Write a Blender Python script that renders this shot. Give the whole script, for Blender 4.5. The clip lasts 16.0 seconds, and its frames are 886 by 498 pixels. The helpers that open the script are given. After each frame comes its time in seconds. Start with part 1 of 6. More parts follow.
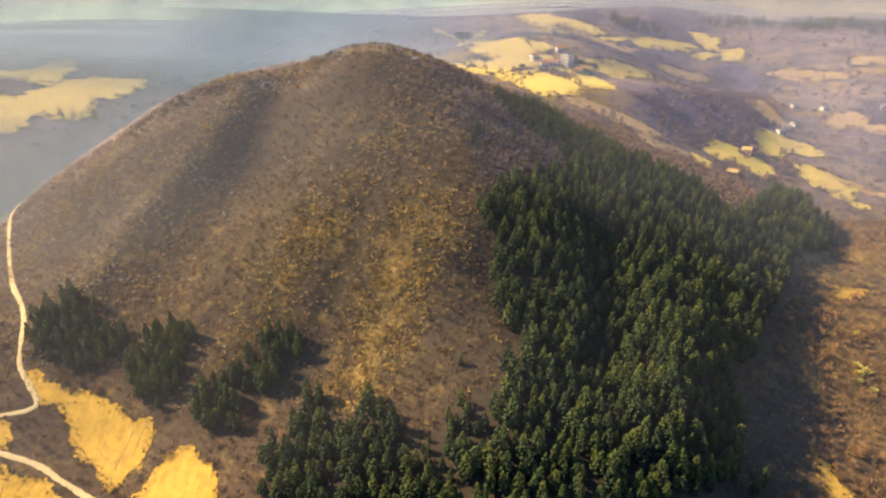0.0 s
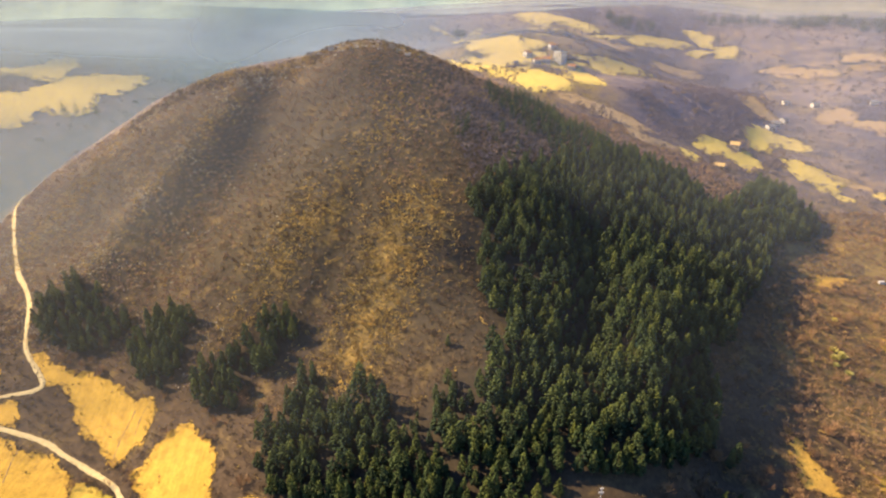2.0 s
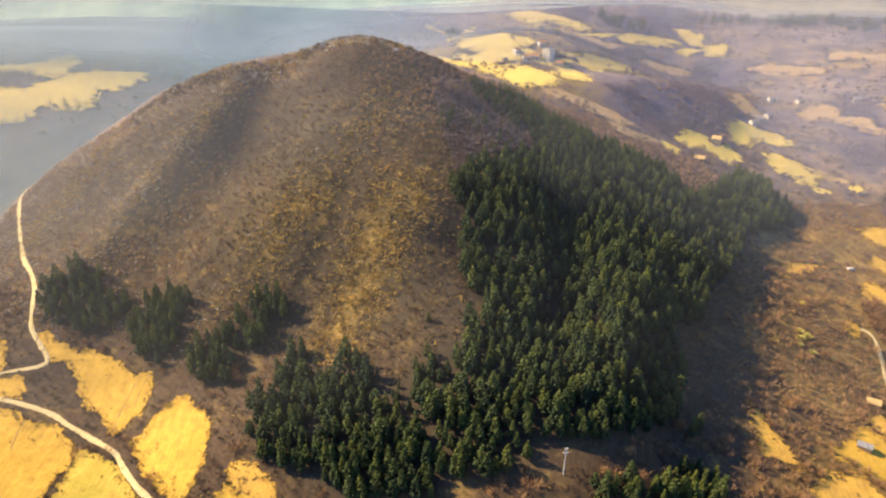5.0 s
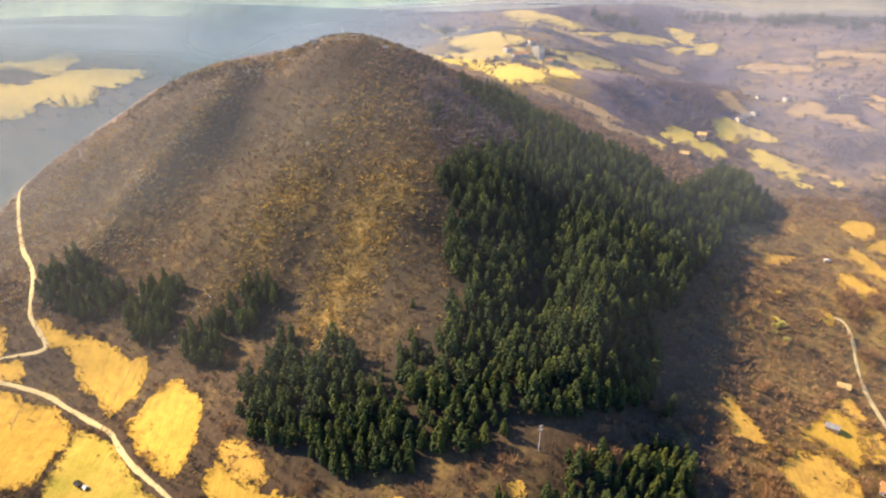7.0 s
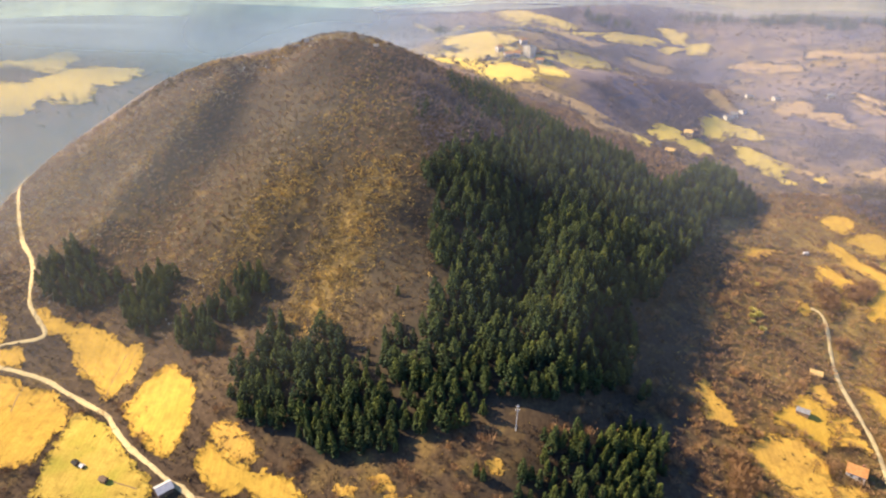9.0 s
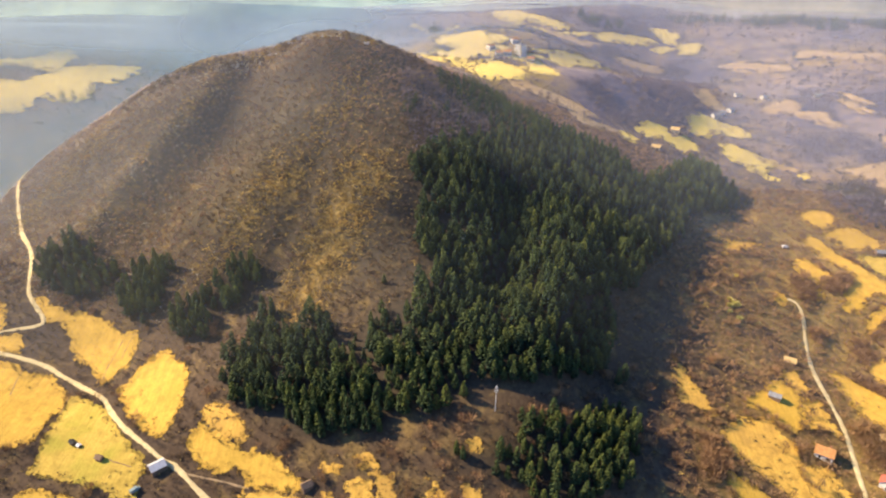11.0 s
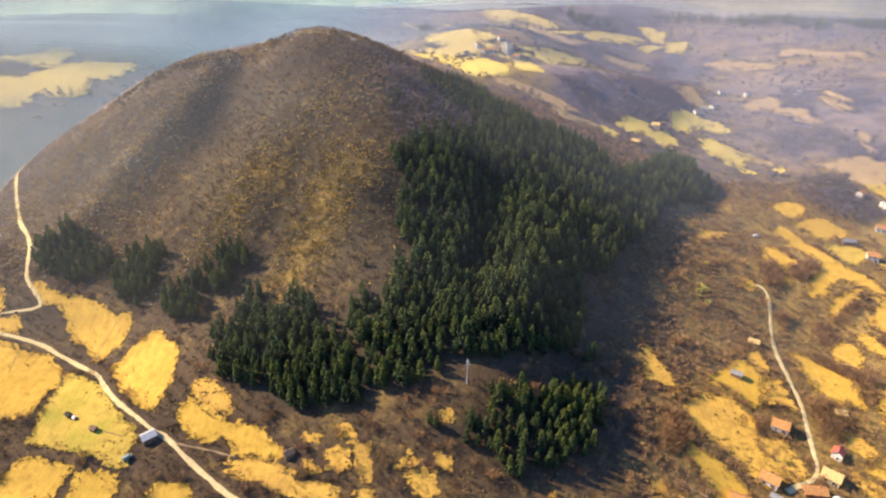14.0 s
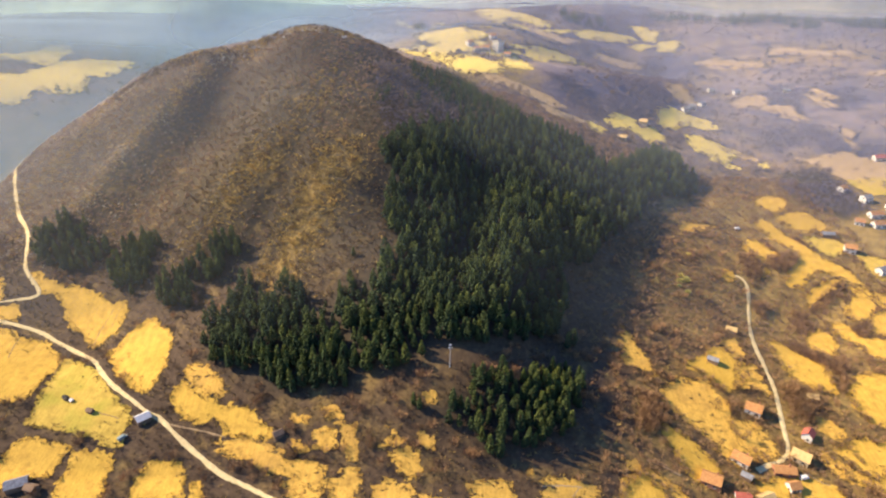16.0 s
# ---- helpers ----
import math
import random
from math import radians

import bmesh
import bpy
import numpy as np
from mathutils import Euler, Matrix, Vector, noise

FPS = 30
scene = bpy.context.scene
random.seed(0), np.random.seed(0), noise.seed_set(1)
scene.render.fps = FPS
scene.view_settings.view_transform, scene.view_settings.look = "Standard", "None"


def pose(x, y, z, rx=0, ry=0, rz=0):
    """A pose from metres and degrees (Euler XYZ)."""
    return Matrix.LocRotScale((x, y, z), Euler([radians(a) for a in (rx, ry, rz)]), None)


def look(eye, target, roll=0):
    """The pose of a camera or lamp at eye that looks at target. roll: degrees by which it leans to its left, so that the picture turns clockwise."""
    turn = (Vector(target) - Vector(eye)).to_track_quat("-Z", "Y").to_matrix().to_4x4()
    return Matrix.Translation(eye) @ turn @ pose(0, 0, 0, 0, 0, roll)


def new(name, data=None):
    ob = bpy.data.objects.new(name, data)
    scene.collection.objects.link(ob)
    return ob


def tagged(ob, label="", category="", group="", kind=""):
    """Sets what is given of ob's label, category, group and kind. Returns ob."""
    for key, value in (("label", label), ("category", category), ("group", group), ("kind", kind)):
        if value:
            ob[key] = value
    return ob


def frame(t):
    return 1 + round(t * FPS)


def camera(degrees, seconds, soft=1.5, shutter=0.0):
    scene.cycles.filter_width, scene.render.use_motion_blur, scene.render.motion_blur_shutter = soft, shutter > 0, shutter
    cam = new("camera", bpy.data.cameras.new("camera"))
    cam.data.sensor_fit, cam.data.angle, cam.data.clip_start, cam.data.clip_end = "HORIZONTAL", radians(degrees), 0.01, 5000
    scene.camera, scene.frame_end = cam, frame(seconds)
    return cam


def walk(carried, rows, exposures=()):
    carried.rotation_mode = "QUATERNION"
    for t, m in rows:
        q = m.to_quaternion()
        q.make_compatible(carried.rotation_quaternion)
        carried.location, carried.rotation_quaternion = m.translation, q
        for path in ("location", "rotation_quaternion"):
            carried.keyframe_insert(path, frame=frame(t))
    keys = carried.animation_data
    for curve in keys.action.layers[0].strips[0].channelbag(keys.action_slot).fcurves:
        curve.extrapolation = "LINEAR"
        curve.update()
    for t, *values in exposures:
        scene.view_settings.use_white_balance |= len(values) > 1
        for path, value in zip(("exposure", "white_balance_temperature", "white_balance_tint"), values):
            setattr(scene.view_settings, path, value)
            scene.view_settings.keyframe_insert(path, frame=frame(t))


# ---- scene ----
from mathutils.geometry import delaunay_2d_cdt

cam = camera(72, 16.0, soft=2.2)
PATH = [
    (0, 0, 0, 213.89, 63.878, -0, 0),
    (0.5, 1.37, -3.45, 213.83, 63.842, 0.025, 0.016),
    (1, 2.75, -6.79, 213.76, 63.865, 0.051, 0.042),
    (1.5, 4.16, -10.2, 213.75, 63.854, 0.029, 0.053),
    (2, 5.58, -13.56, 213.74, 63.821, 0.007, 0.062),
    (2.5, 6.96, -16.87, 213.77, 63.841, 0.012, 0.08),
    (3, 8.41, -20.34, 213.81, 63.809, -0.05, 0.096),
    (3.5, 9.91, -23.76, 213.84, 63.776, -0.04, 0.094),
    (4, 11.57, -26.97, 213.84, 63.806, 0.002, 0.144),
    (6.5, 21.11, -43.13, 214.04, 63.796, -0.022, 0.099),
    (7, 23.09, -46.37, 214.11, 63.775, -0.035, 0.071),
    (7.5, 25.07, -49.52, 214.19, 63.818, -0.033, 0.107),
    (8, 27.09, -52.75, 214.26, 63.806, -0.066, 0.101),
    (8.5, 29.11, -55.98, 214.28, 63.843, -0.053, 0.108),
    (9, 31.11, -59.32, 214.31, 63.838, -0.106, 0.091),
    (11.5, 40.9, -75.69, 214.13, 63.898, -0.229, 0.044),
    (12, 42.83, -78.97, 214.07, 63.898, -0.267, 0.011),
    (12.5, 44.75, -82.11, 213.98, 63.881, -0.27, -0.019),
    (13, 46.65, -85.27, 213.92, 63.922, -0.264, -0.016),
    (13.5, 48.58, -88.59, 213.94, 63.901, -0.285, -0.061),
    (14, 50.55, -91.88, 213.96, 63.915, -0.288, -0.059),
    (14.5, 52.51, -95.26, 213.96, 63.87, -0.297, -0.119),
    (15, 54.41, -98.47, 213.92, 63.879, -0.299, -0.112),
    (15.5, 56.3, -101.66, 213.91, 63.896, -0.3, -0.128),
    (16, 58.23, -104.92, 213.89, 63.895, -0.333, -0.16),
]
cam_rows = [(t, pose(*p)) for t, *p in PATH]
walk(cam, cam_rows, [(0, 1.06, 6750, 12), (8, 1.22, 6380, 11), (16, 1.13, 6020, 11)])

# ---- light: low late-winter sun from beyond the hill's shoulder, hazy blue sky ----
SUN_EL, SUN_AZ = 38.0, 166.0
sun_way = Vector((math.cos(radians(SUN_EL)) * math.cos(radians(SUN_AZ)), math.cos(radians(SUN_EL)) * math.sin(radians(SUN_AZ)), math.sin(radians(SUN_EL))))
sun = new("sun", bpy.data.lights.new("sun", "SUN"))
sun.data.energy, sun.data.angle, sun.data.color = 5.0, radians(0.6), (1.0, 0.78, 0.48)
sun.matrix_world = look(sun_way * 900, (0, 0, 0))
world = bpy.data.worlds.new("sky")
scene.world = world
world.use_nodes = True
wn = world.node_tree
sky = wn.nodes.new("ShaderNodeTexSky")
sky.sky_type, sky.sun_disc = "NISHITA", False
sky.sun_elevation, sky.sun_rotation = radians(SUN_EL), radians(90 - SUN_AZ)
sky.air_density, sky.dust_density, sky.ozone_density, sky.altitude = 1.6, 0.6, 3.0, 500
tint = wn.nodes.new("ShaderNodeMix")
tint.data_type, tint.blend_type = "RGBA", "MULTIPLY"
tint.inputs[0].default_value, tint.inputs[7].default_value = 1.0, (0.62, 0.82, 1.25, 1)
wn.links.new(sky.outputs[0], tint.inputs[6])
wn.links.new(tint.outputs[2], wn.nodes["Background"].inputs[0])
wn.nodes["Background"].inputs[1].default_value = 0.075


# ---- materials ----
def material(name, rough=0.9, metal=0.0, spec=0.2):
    m = bpy.data.materials.new(name)
    m.use_nodes = True
    b = m.node_tree.nodes["Principled BSDF"]
    b.inputs["Roughness"].default_value, b.inputs["Metallic"].default_value = rough, metal
    b.inputs["Specular IOR Level"].default_value = spec
    return m, m.node_tree, b


def node(tree, kind, **values):
    n = tree.nodes.new(kind)
    for k, v in values.items():
        n.inputs[k].default_value = v
    return n


def coords(tree, scale=(1, 1, 1), turn=0.0):
    g = tree.nodes.new("ShaderNodeNewGeometry")
    m = node(tree, "ShaderNodeMapping", Scale=scale, Rotation=(0, 0, turn))
    tree.links.new(g.outputs["Position"], m.inputs["Vector"])
    return m.outputs[0]


def noise_of(tree, where, scale, detail=4.0, rough=0.6, warp=0.0):
    n = node(tree, "ShaderNodeTexNoise", Scale=scale, Detail=detail, Roughness=rough, Distortion=warp)
    tree.links.new(where, n.inputs["Vector"])
    return n.outputs["Fac"]


def ramp(tree, fac, stops):
    r = tree.nodes.new("ShaderNodeValToRGB")
    while len(r.color_ramp.elements) < len(stops):
        r.color_ramp.elements.new(0.5)
    for e, (p, c) in zip(r.color_ramp.elements, stops):
        e.position, e.color = p, (*c, 1)
    tree.links.new(fac, r.inputs[0])
    return r.outputs[0]


def blend(tree, fac, a, b, how="MIX"):
    m = tree.nodes.new("ShaderNodeMix")
    m.data_type, m.blend_type = "RGBA", how
    for s, v in ((m.inputs[0], fac), (m.inputs[6], a), (m.inputs[7], b)):
        if isinstance(v, (int, float)):
            s.default_value = v
        elif isinstance(v, tuple):
            s.default_value = (*v, 1)
        else:
            tree.links.new(v, s)
    return m.outputs[2]


def relief(tree, shader, height, strength, distance):
    b = node(tree, "ShaderNodeBump", Strength=strength, Distance=distance)
    tree.links.new(height, b.inputs["Height"])
    tree.links.new(b.outputs[0], shader.inputs["Normal"])


def make_ground():
    """Leaf cover and bare soil, with dead grass where the land is open (attribute). Far haze and pine shade are mixed
    into the colour.
    """
    m, t, b = material("scrub_soil")
    p = coords(t)
    big, mid, fine = noise_of(t, p, 0.009, 4, 0.6), noise_of(t, p, 0.07, 5, 0.65), noise_of(t, p, 0.45, 5, 0.7)
    a = t.nodes.new("ShaderNodeAttribute")
    a.attribute_name = "tone"
    soil = ramp(t, fine, [(0.3, (0.04, 0.033, 0.023)), (0.5, (0.056, 0.045, 0.028)), (0.72, (0.085, 0.066, 0.038))])
    grass = ramp(t, fine, [(0.3, (0.19, 0.13, 0.042)), (0.7, (0.41, 0.29, 0.09))])
    k = t.nodes.new("ShaderNodeMath")
    k.operation = "MULTIPLY_ADD"
    k.inputs[1].default_value = 0.45
    t.links.new(a.outputs["Fac"], k.inputs[0])
    t.links.new(mid, k.inputs[2])
    some = ramp(t, k.outputs[0], [(0.58, (0, 0, 0)), (0.95, (1, 1, 1))])
    mauve = ramp(t, big, [(0.4, (0.96, 0.94, 0.96)), (0.6, (1.1, 1.02, 0.88))])
    z = t.nodes.new("ShaderNodeSeparateXYZ")
    t.links.new(p, z.inputs[0])
    r = node(t, "ShaderNodeMapRange")
    r.inputs[1].default_value, r.inputs[2].default_value = 18.0, 60.0
    t.links.new(z.outputs[2], r.inputs[0])
    loam = ramp(t, fine, [(0.3, (0.056, 0.037, 0.024)), (0.5, (0.082, 0.056, 0.034)), (0.72, (0.125, 0.086, 0.049))])
    soil = blend(t, r.outputs[0], loam, soil)
    # distant soil blends to pale mauve: haze put into the ground colour
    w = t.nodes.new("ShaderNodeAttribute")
    w.attribute_name = "far_haze"
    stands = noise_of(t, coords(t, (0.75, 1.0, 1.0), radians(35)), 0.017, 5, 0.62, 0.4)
    haze_soil = blend(t, ramp(t, stands, [(0.4, (0, 0, 0)), (0.6, (1, 1, 1))]), ramp(t, mid, [(0.35, (0.09, 0.078, 0.1)), (0.65, (0.16, 0.13, 0.145))]), ramp(t, mid, [(0.35, (0.18, 0.14, 0.14)), (0.65, (0.3, 0.23, 0.2))]))
    soil = blend(t, w.outputs["Fac"], soil, haze_soil)
    # violet floor of far woods and west valley: misty tint put into the colour
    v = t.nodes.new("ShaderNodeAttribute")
    v.attribute_name = "violet_haze"
    violet_floor = ramp(t, mid, [(0.35, (0.07, 0.066, 0.112)), (0.65, (0.132, 0.113, 0.168))])
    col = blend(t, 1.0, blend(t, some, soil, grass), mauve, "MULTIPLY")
    col = blend(t, v.outputs["Fac"], col, violet_floor)
    # needle floor coloured extra dark to give the shade between the pines
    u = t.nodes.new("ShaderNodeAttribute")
    u.attribute_name = "needle_shade"
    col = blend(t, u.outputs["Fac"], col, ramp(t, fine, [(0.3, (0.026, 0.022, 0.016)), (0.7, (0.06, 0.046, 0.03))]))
    t.links.new(col, b.inputs["Base Color"])
    relief(t, b, fine, 0.4, 0.35)
    return m


def make_grass(name, dark, lit, green, stripe, gaps=0.0, grain=1.0):
    """Dead grass that thins out towards the edge of its meadow (attribute) and in bare gaps."""
    m, t, b = material(name)
    p = coords(t)
    big, mid, fine = noise_of(t, p, 0.045, 3), noise_of(t, p, 0.22, 4, 0.6), noise_of(t, p, 1.1, 4, 0.7)
    rows = noise_of(t, coords(t, (1.6, 0.12, 0.12), stripe), 0.6, 3)
    col = ramp(t, mid, [(0.25, dark), (0.5, lit), (0.8, tuple(c * 1.12 for c in lit))])
    col = blend(t, ramp(t, big, [(0.5, (0, 0, 0)), (0.68, (0.75, 0.75, 0.75))]), col, green)
    col = blend(t, 0.4, col, ramp(t, rows, [(0.35, (0.72, 0.66, 0.55)), (0.6, (1.08, 1.06, 1.0))]), "MULTIPLY")
    col = blend(t, 0.6, col, ramp(t, fine, [(0.3, (0.7, 0.64, 0.5)), (0.55, (1.1, 1.1, 1.05))]), "MULTIPLY")
    t.links.new(col, b.inputs["Base Color"])
    relief(t, b, fine, 0.5, 0.25)
    edge = t.nodes.new("ShaderNodeAttribute")
    edge.attribute_name = "edge"
    streaks = noise_of(t, coords(t, (0.35, 1.5, 1.0), radians(21)), 0.16 * grain, 4, 0.65)
    patchy = noise_of(t, p, 0.3 * grain, 5, 0.7)
    both = ramp(t, blend(t, 0.5 if gaps else 0.3, patchy, streaks), [(0.27, (0, 0, 0)), (0.73, (1, 1, 1))])
    reach = t.nodes.new("ShaderNodeMath")
    reach.operation = "MULTIPLY_ADD"
    reach.inputs[1].default_value = 0.62 - gaps
    t.links.new(edge.outputs["Fac"], reach.inputs[0])
    t.links.new(both, reach.inputs[2])
    cover = ramp(t, reach.outputs[0], [(0.6, (0, 0, 0)), (0.68, (1, 1, 1))])
    clear, mix = t.nodes.new("ShaderNodeBsdfTransparent"), t.nodes.new("ShaderNodeMixShader")
    t.links.new(cover, mix.inputs[0])
    t.links.new(clear.outputs[0], mix.inputs[1])
    t.links.new(b.outputs[0], mix.inputs[2])
    t.links.new(mix.outputs[0], t.nodes["Material Output"].inputs[0])
    return m


def make_plain(name, a, c, scale=0.6, rough=0.85, metal=0.0, bump=0.3, distance=0.05):
    m, t, b = material(name, rough, metal)
    p = coords(t)
    f, g = noise_of(t, p, scale, 5, 0.65), noise_of(t, p, scale * 7, 3, 0.6)
    col = blend(t, 0.5, ramp(t, f, [(0.3, a), (0.7, c)]), ramp(t, g, [(0.3, (0.8, 0.8, 0.8)), (0.7, (1.1, 1.1, 1.1))]), "MULTIPLY")
    t.links.new(col, b.inputs["Base Color"])
    relief(t, b, g, bump, distance)
    return m


def make_leafy(name, dark, lit, rough=0.8):
    """Foliage or twigs: tone differs clump by clump (attribute) and tree by tree; in crowns it also carries painted
    shading.
    """
    m, t, b = material(name, rough, spec=0.1)
    a = t.nodes.new("ShaderNodeAttribute")
    a.attribute_name = "tone"
    o = t.nodes.new("ShaderNodeObjectInfo")
    g = noise_of(t, coords(t), 0.05, 2)
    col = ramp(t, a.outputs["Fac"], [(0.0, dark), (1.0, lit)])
    h = t.nodes.new("ShaderNodeAttribute")
    h.attribute_name = "hue"
    k = t.nodes.new("ShaderNodeMath")
    k.operation = "ADD"
    t.links.new(h.outputs["Fac"], k.inputs[0])
    t.links.new(o.outputs["Random"], k.inputs[1])
    w = t.nodes.new("ShaderNodeMath")
    w.operation = "FRACT"
    t.links.new(k.outputs[0], w.inputs[0])
    col = blend(t, 0.75, col, ramp(t, w.outputs[0], [(0.0, (0.62, 0.72, 0.85)), (0.5, (0.95, 0.97, 1.0)), (1.0, (1.4, 1.25, 0.85))]), "MULTIPLY")
    col = blend(t, 0.7, col, ramp(t, g, [(0.3, (0.75, 0.78, 0.85)), (0.7, (1.2, 1.15, 1.0))]), "MULTIPLY")
    t.links.new(col, b.inputs["Base Color"])
    return m


def make_tiles(name, a, c):
    m, t, b = material(name, 0.8)
    p = coords(t)
    f, g = noise_of(t, p, 0.9, 4), noise_of(t, coords(t, (1, 1, 6)), 1.6, 3)
    col = blend(t, 0.6, ramp(t, f, [(0.3, a), (0.7, c)]), ramp(t, g, [(0.35, (0.72, 0.7, 0.7)), (0.65, (1.12, 1.1, 1.1))]), "MULTIPLY")
    t.links.new(col, b.inputs["Base Color"])
    relief(t, b, g, 0.5, 0.08)
    return m


M_GROUND = make_ground()
M_FIELD = make_grass("dry_meadow", (0.37, 0.219, 0.039), (0.56, 0.35, 0.058), (0.48, 0.305, 0.045), 0.4)
M_MEADOW = make_grass("greening_meadow", (0.36, 0.25, 0.045), (0.53, 0.37, 0.07), (0.38, 0.33, 0.045), 1.1)
M_ROUGH = make_grass("rough_pasture", (0.32, 0.18, 0.04), (0.6, 0.365, 0.07), (0.4, 0.24, 0.06), 0.9, 0.3)
M_ROAD = make_plain("pale_gravel", (0.56, 0.43, 0.2), (0.74, 0.59, 0.3), 0.5, 0.95)
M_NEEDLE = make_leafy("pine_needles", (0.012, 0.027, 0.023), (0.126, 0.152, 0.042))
M_SOIL = make_plain("rutted_soil", (0.2, 0.13, 0.06), (0.34, 0.22, 0.1), 0.7)
M_BARK = make_plain("pine_bark", (0.07, 0.045, 0.03), (0.16, 0.1, 0.065), 2.0)
M_TWIG = make_leafy("bare_twigs", (0.074, 0.05, 0.032), (0.265, 0.175, 0.096))
# lighter mauve copy of bare_twigs, carrying the haze of the upper flanks
M_MAUVE_TWIG = make_leafy("hazed_mauve_twigs", (0.126, 0.087, 0.078), (0.355, 0.25, 0.208))
# grey twigs paled towards mauve for distance haze; pale birches share it
M_FAR_TWIG = make_leafy("grey_haze_twigs", (0.14, 0.108, 0.115), (0.3, 0.23, 0.22))
M_HEDGE = make_leafy("hedge_twigs", (0.07, 0.046, 0.033), (0.19, 0.125, 0.072))
M_RUST = make_leafy("rusty_twigs", (0.13, 0.08, 0.052), (0.5, 0.285, 0.13))
# meadow grass made brighter and yellower to show through the haze layers
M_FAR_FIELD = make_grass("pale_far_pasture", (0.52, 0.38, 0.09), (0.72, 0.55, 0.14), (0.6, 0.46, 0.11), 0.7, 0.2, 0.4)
# twigs of the far woods, with the violet of the mist in their colour
M_DEEP_TWIG = make_leafy("violet_haze_twigs", (0.1, 0.088, 0.14), (0.2, 0.168, 0.235))
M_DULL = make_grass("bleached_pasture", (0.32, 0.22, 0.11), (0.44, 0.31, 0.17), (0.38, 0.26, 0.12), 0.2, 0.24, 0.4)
M_PATH = make_plain("trodden_grass", (0.32, 0.22, 0.11), (0.44, 0.31, 0.17), 0.6)
M_STRAW = make_leafy("dry_grass_tufts", (0.28, 0.185, 0.055), (0.74, 0.5, 0.13))
M_PALE = make_leafy("bleached_grass", (0.42, 0.34, 0.22), (0.88, 0.74, 0.5))
M_BLOOM = make_leafy("spring_catkins", (0.32, 0.29, 0.07), (0.74, 0.64, 0.2))
M_PLASTER = make_plain("white_plaster", (0.66, 0.62, 0.55), (0.8, 0.77, 0.7), 0.7)
M_CREAM = make_plain("ochre_plaster", (0.55, 0.44, 0.27), (0.68, 0.56, 0.36), 0.7)
M_TILE = make_tiles("orange_roof_tiles", (0.38, 0.17, 0.06), (0.52, 0.28, 0.1))
M_TILE_RED = make_tiles("red_roof_tiles", (0.36, 0.09, 0.06), (0.5, 0.15, 0.1))
M_TILE_STRAW = make_tiles("weathered_yellow_roof", (0.5, 0.34, 0.13), (0.66, 0.47, 0.2))
M_SHEET = make_tiles("pale_sheet_roof", (0.5, 0.48, 0.45), (0.68, 0.66, 0.62))
M_TILE_GREY = make_tiles("grey_sheet_roof", (0.16, 0.16, 0.17), (0.3, 0.3, 0.31))
M_BRICK = make_plain("brick", (0.3, 0.13, 0.08), (0.42, 0.2, 0.12), 1.5)
M_WOOD = make_plain("weathered_boards", (0.14, 0.09, 0.055), (0.28, 0.19, 0.12), 1.5)
M_DARK = make_plain("tarred_roof", (0.03, 0.028, 0.027), (0.06, 0.055, 0.05), 1.5)
M_GLASS = make_plain("window_glass", (0.03, 0.035, 0.045), (0.05, 0.055, 0.07), 1.0, 0.15)
M_POST = make_plain("concrete_post", (0.6, 0.58, 0.54), (0.75, 0.73, 0.68), 1.5)
M_STEEL = make_plain("galvanised_steel", (0.55, 0.56, 0.58), (0.7, 0.7, 0.72), 2.0, 0.45, 0.8)
M_STONE = make_plain("limestone", (0.6, 0.54, 0.43), (0.78, 0.71, 0.58), 0.9)
M_PAINT = make_plain("car_paint", (0.25, 0.3, 0.28), (0.3, 0.36, 0.33), 0.6, 0.35)


def make_mist(name, colour):
    """Thin valley haze: mostly clear, a little white, in drifting banks."""
    m = bpy.data.materials.new(name)
    m.use_nodes = True
    t = m.node_tree
    t.nodes.remove(t.nodes["Principled BSDF"])
    d = t.nodes.new("ShaderNodeBsdfDiffuse")
    s = t.nodes.new("ShaderNodeAttribute")
    s.attribute_name = "smoke"
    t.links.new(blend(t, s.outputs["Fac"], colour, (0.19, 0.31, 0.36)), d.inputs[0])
    clear = t.nodes.new("ShaderNodeBsdfTransparent")
    mix = t.nodes.new("ShaderNodeMixShader")
    a = t.nodes.new("ShaderNodeAttribute")
    a.attribute_name = "tone"
    banks = ramp(t, noise_of(t, coords(t, (1, 1, 3)), 0.0032, 4, 0.55, 0.6), [(0.3, (0.55, 0.55, 0.55)), (0.7, (1, 1, 1))])
    k = t.nodes.new("ShaderNodeMath")
    k.operation = "MULTIPLY"
    t.links.new(a.outputs["Fac"], k.inputs[0])
    t.links.new(banks, k.inputs[1])
    t.links.new(k.outputs[0], mix.inputs[0])
    t.links.new(clear.outputs[0], mix.inputs[1])
    t.links.new(d.outputs[0], mix.inputs[2])
    t.links.new(mix.outputs[0], t.nodes["Material Output"].inputs[0])
    return m


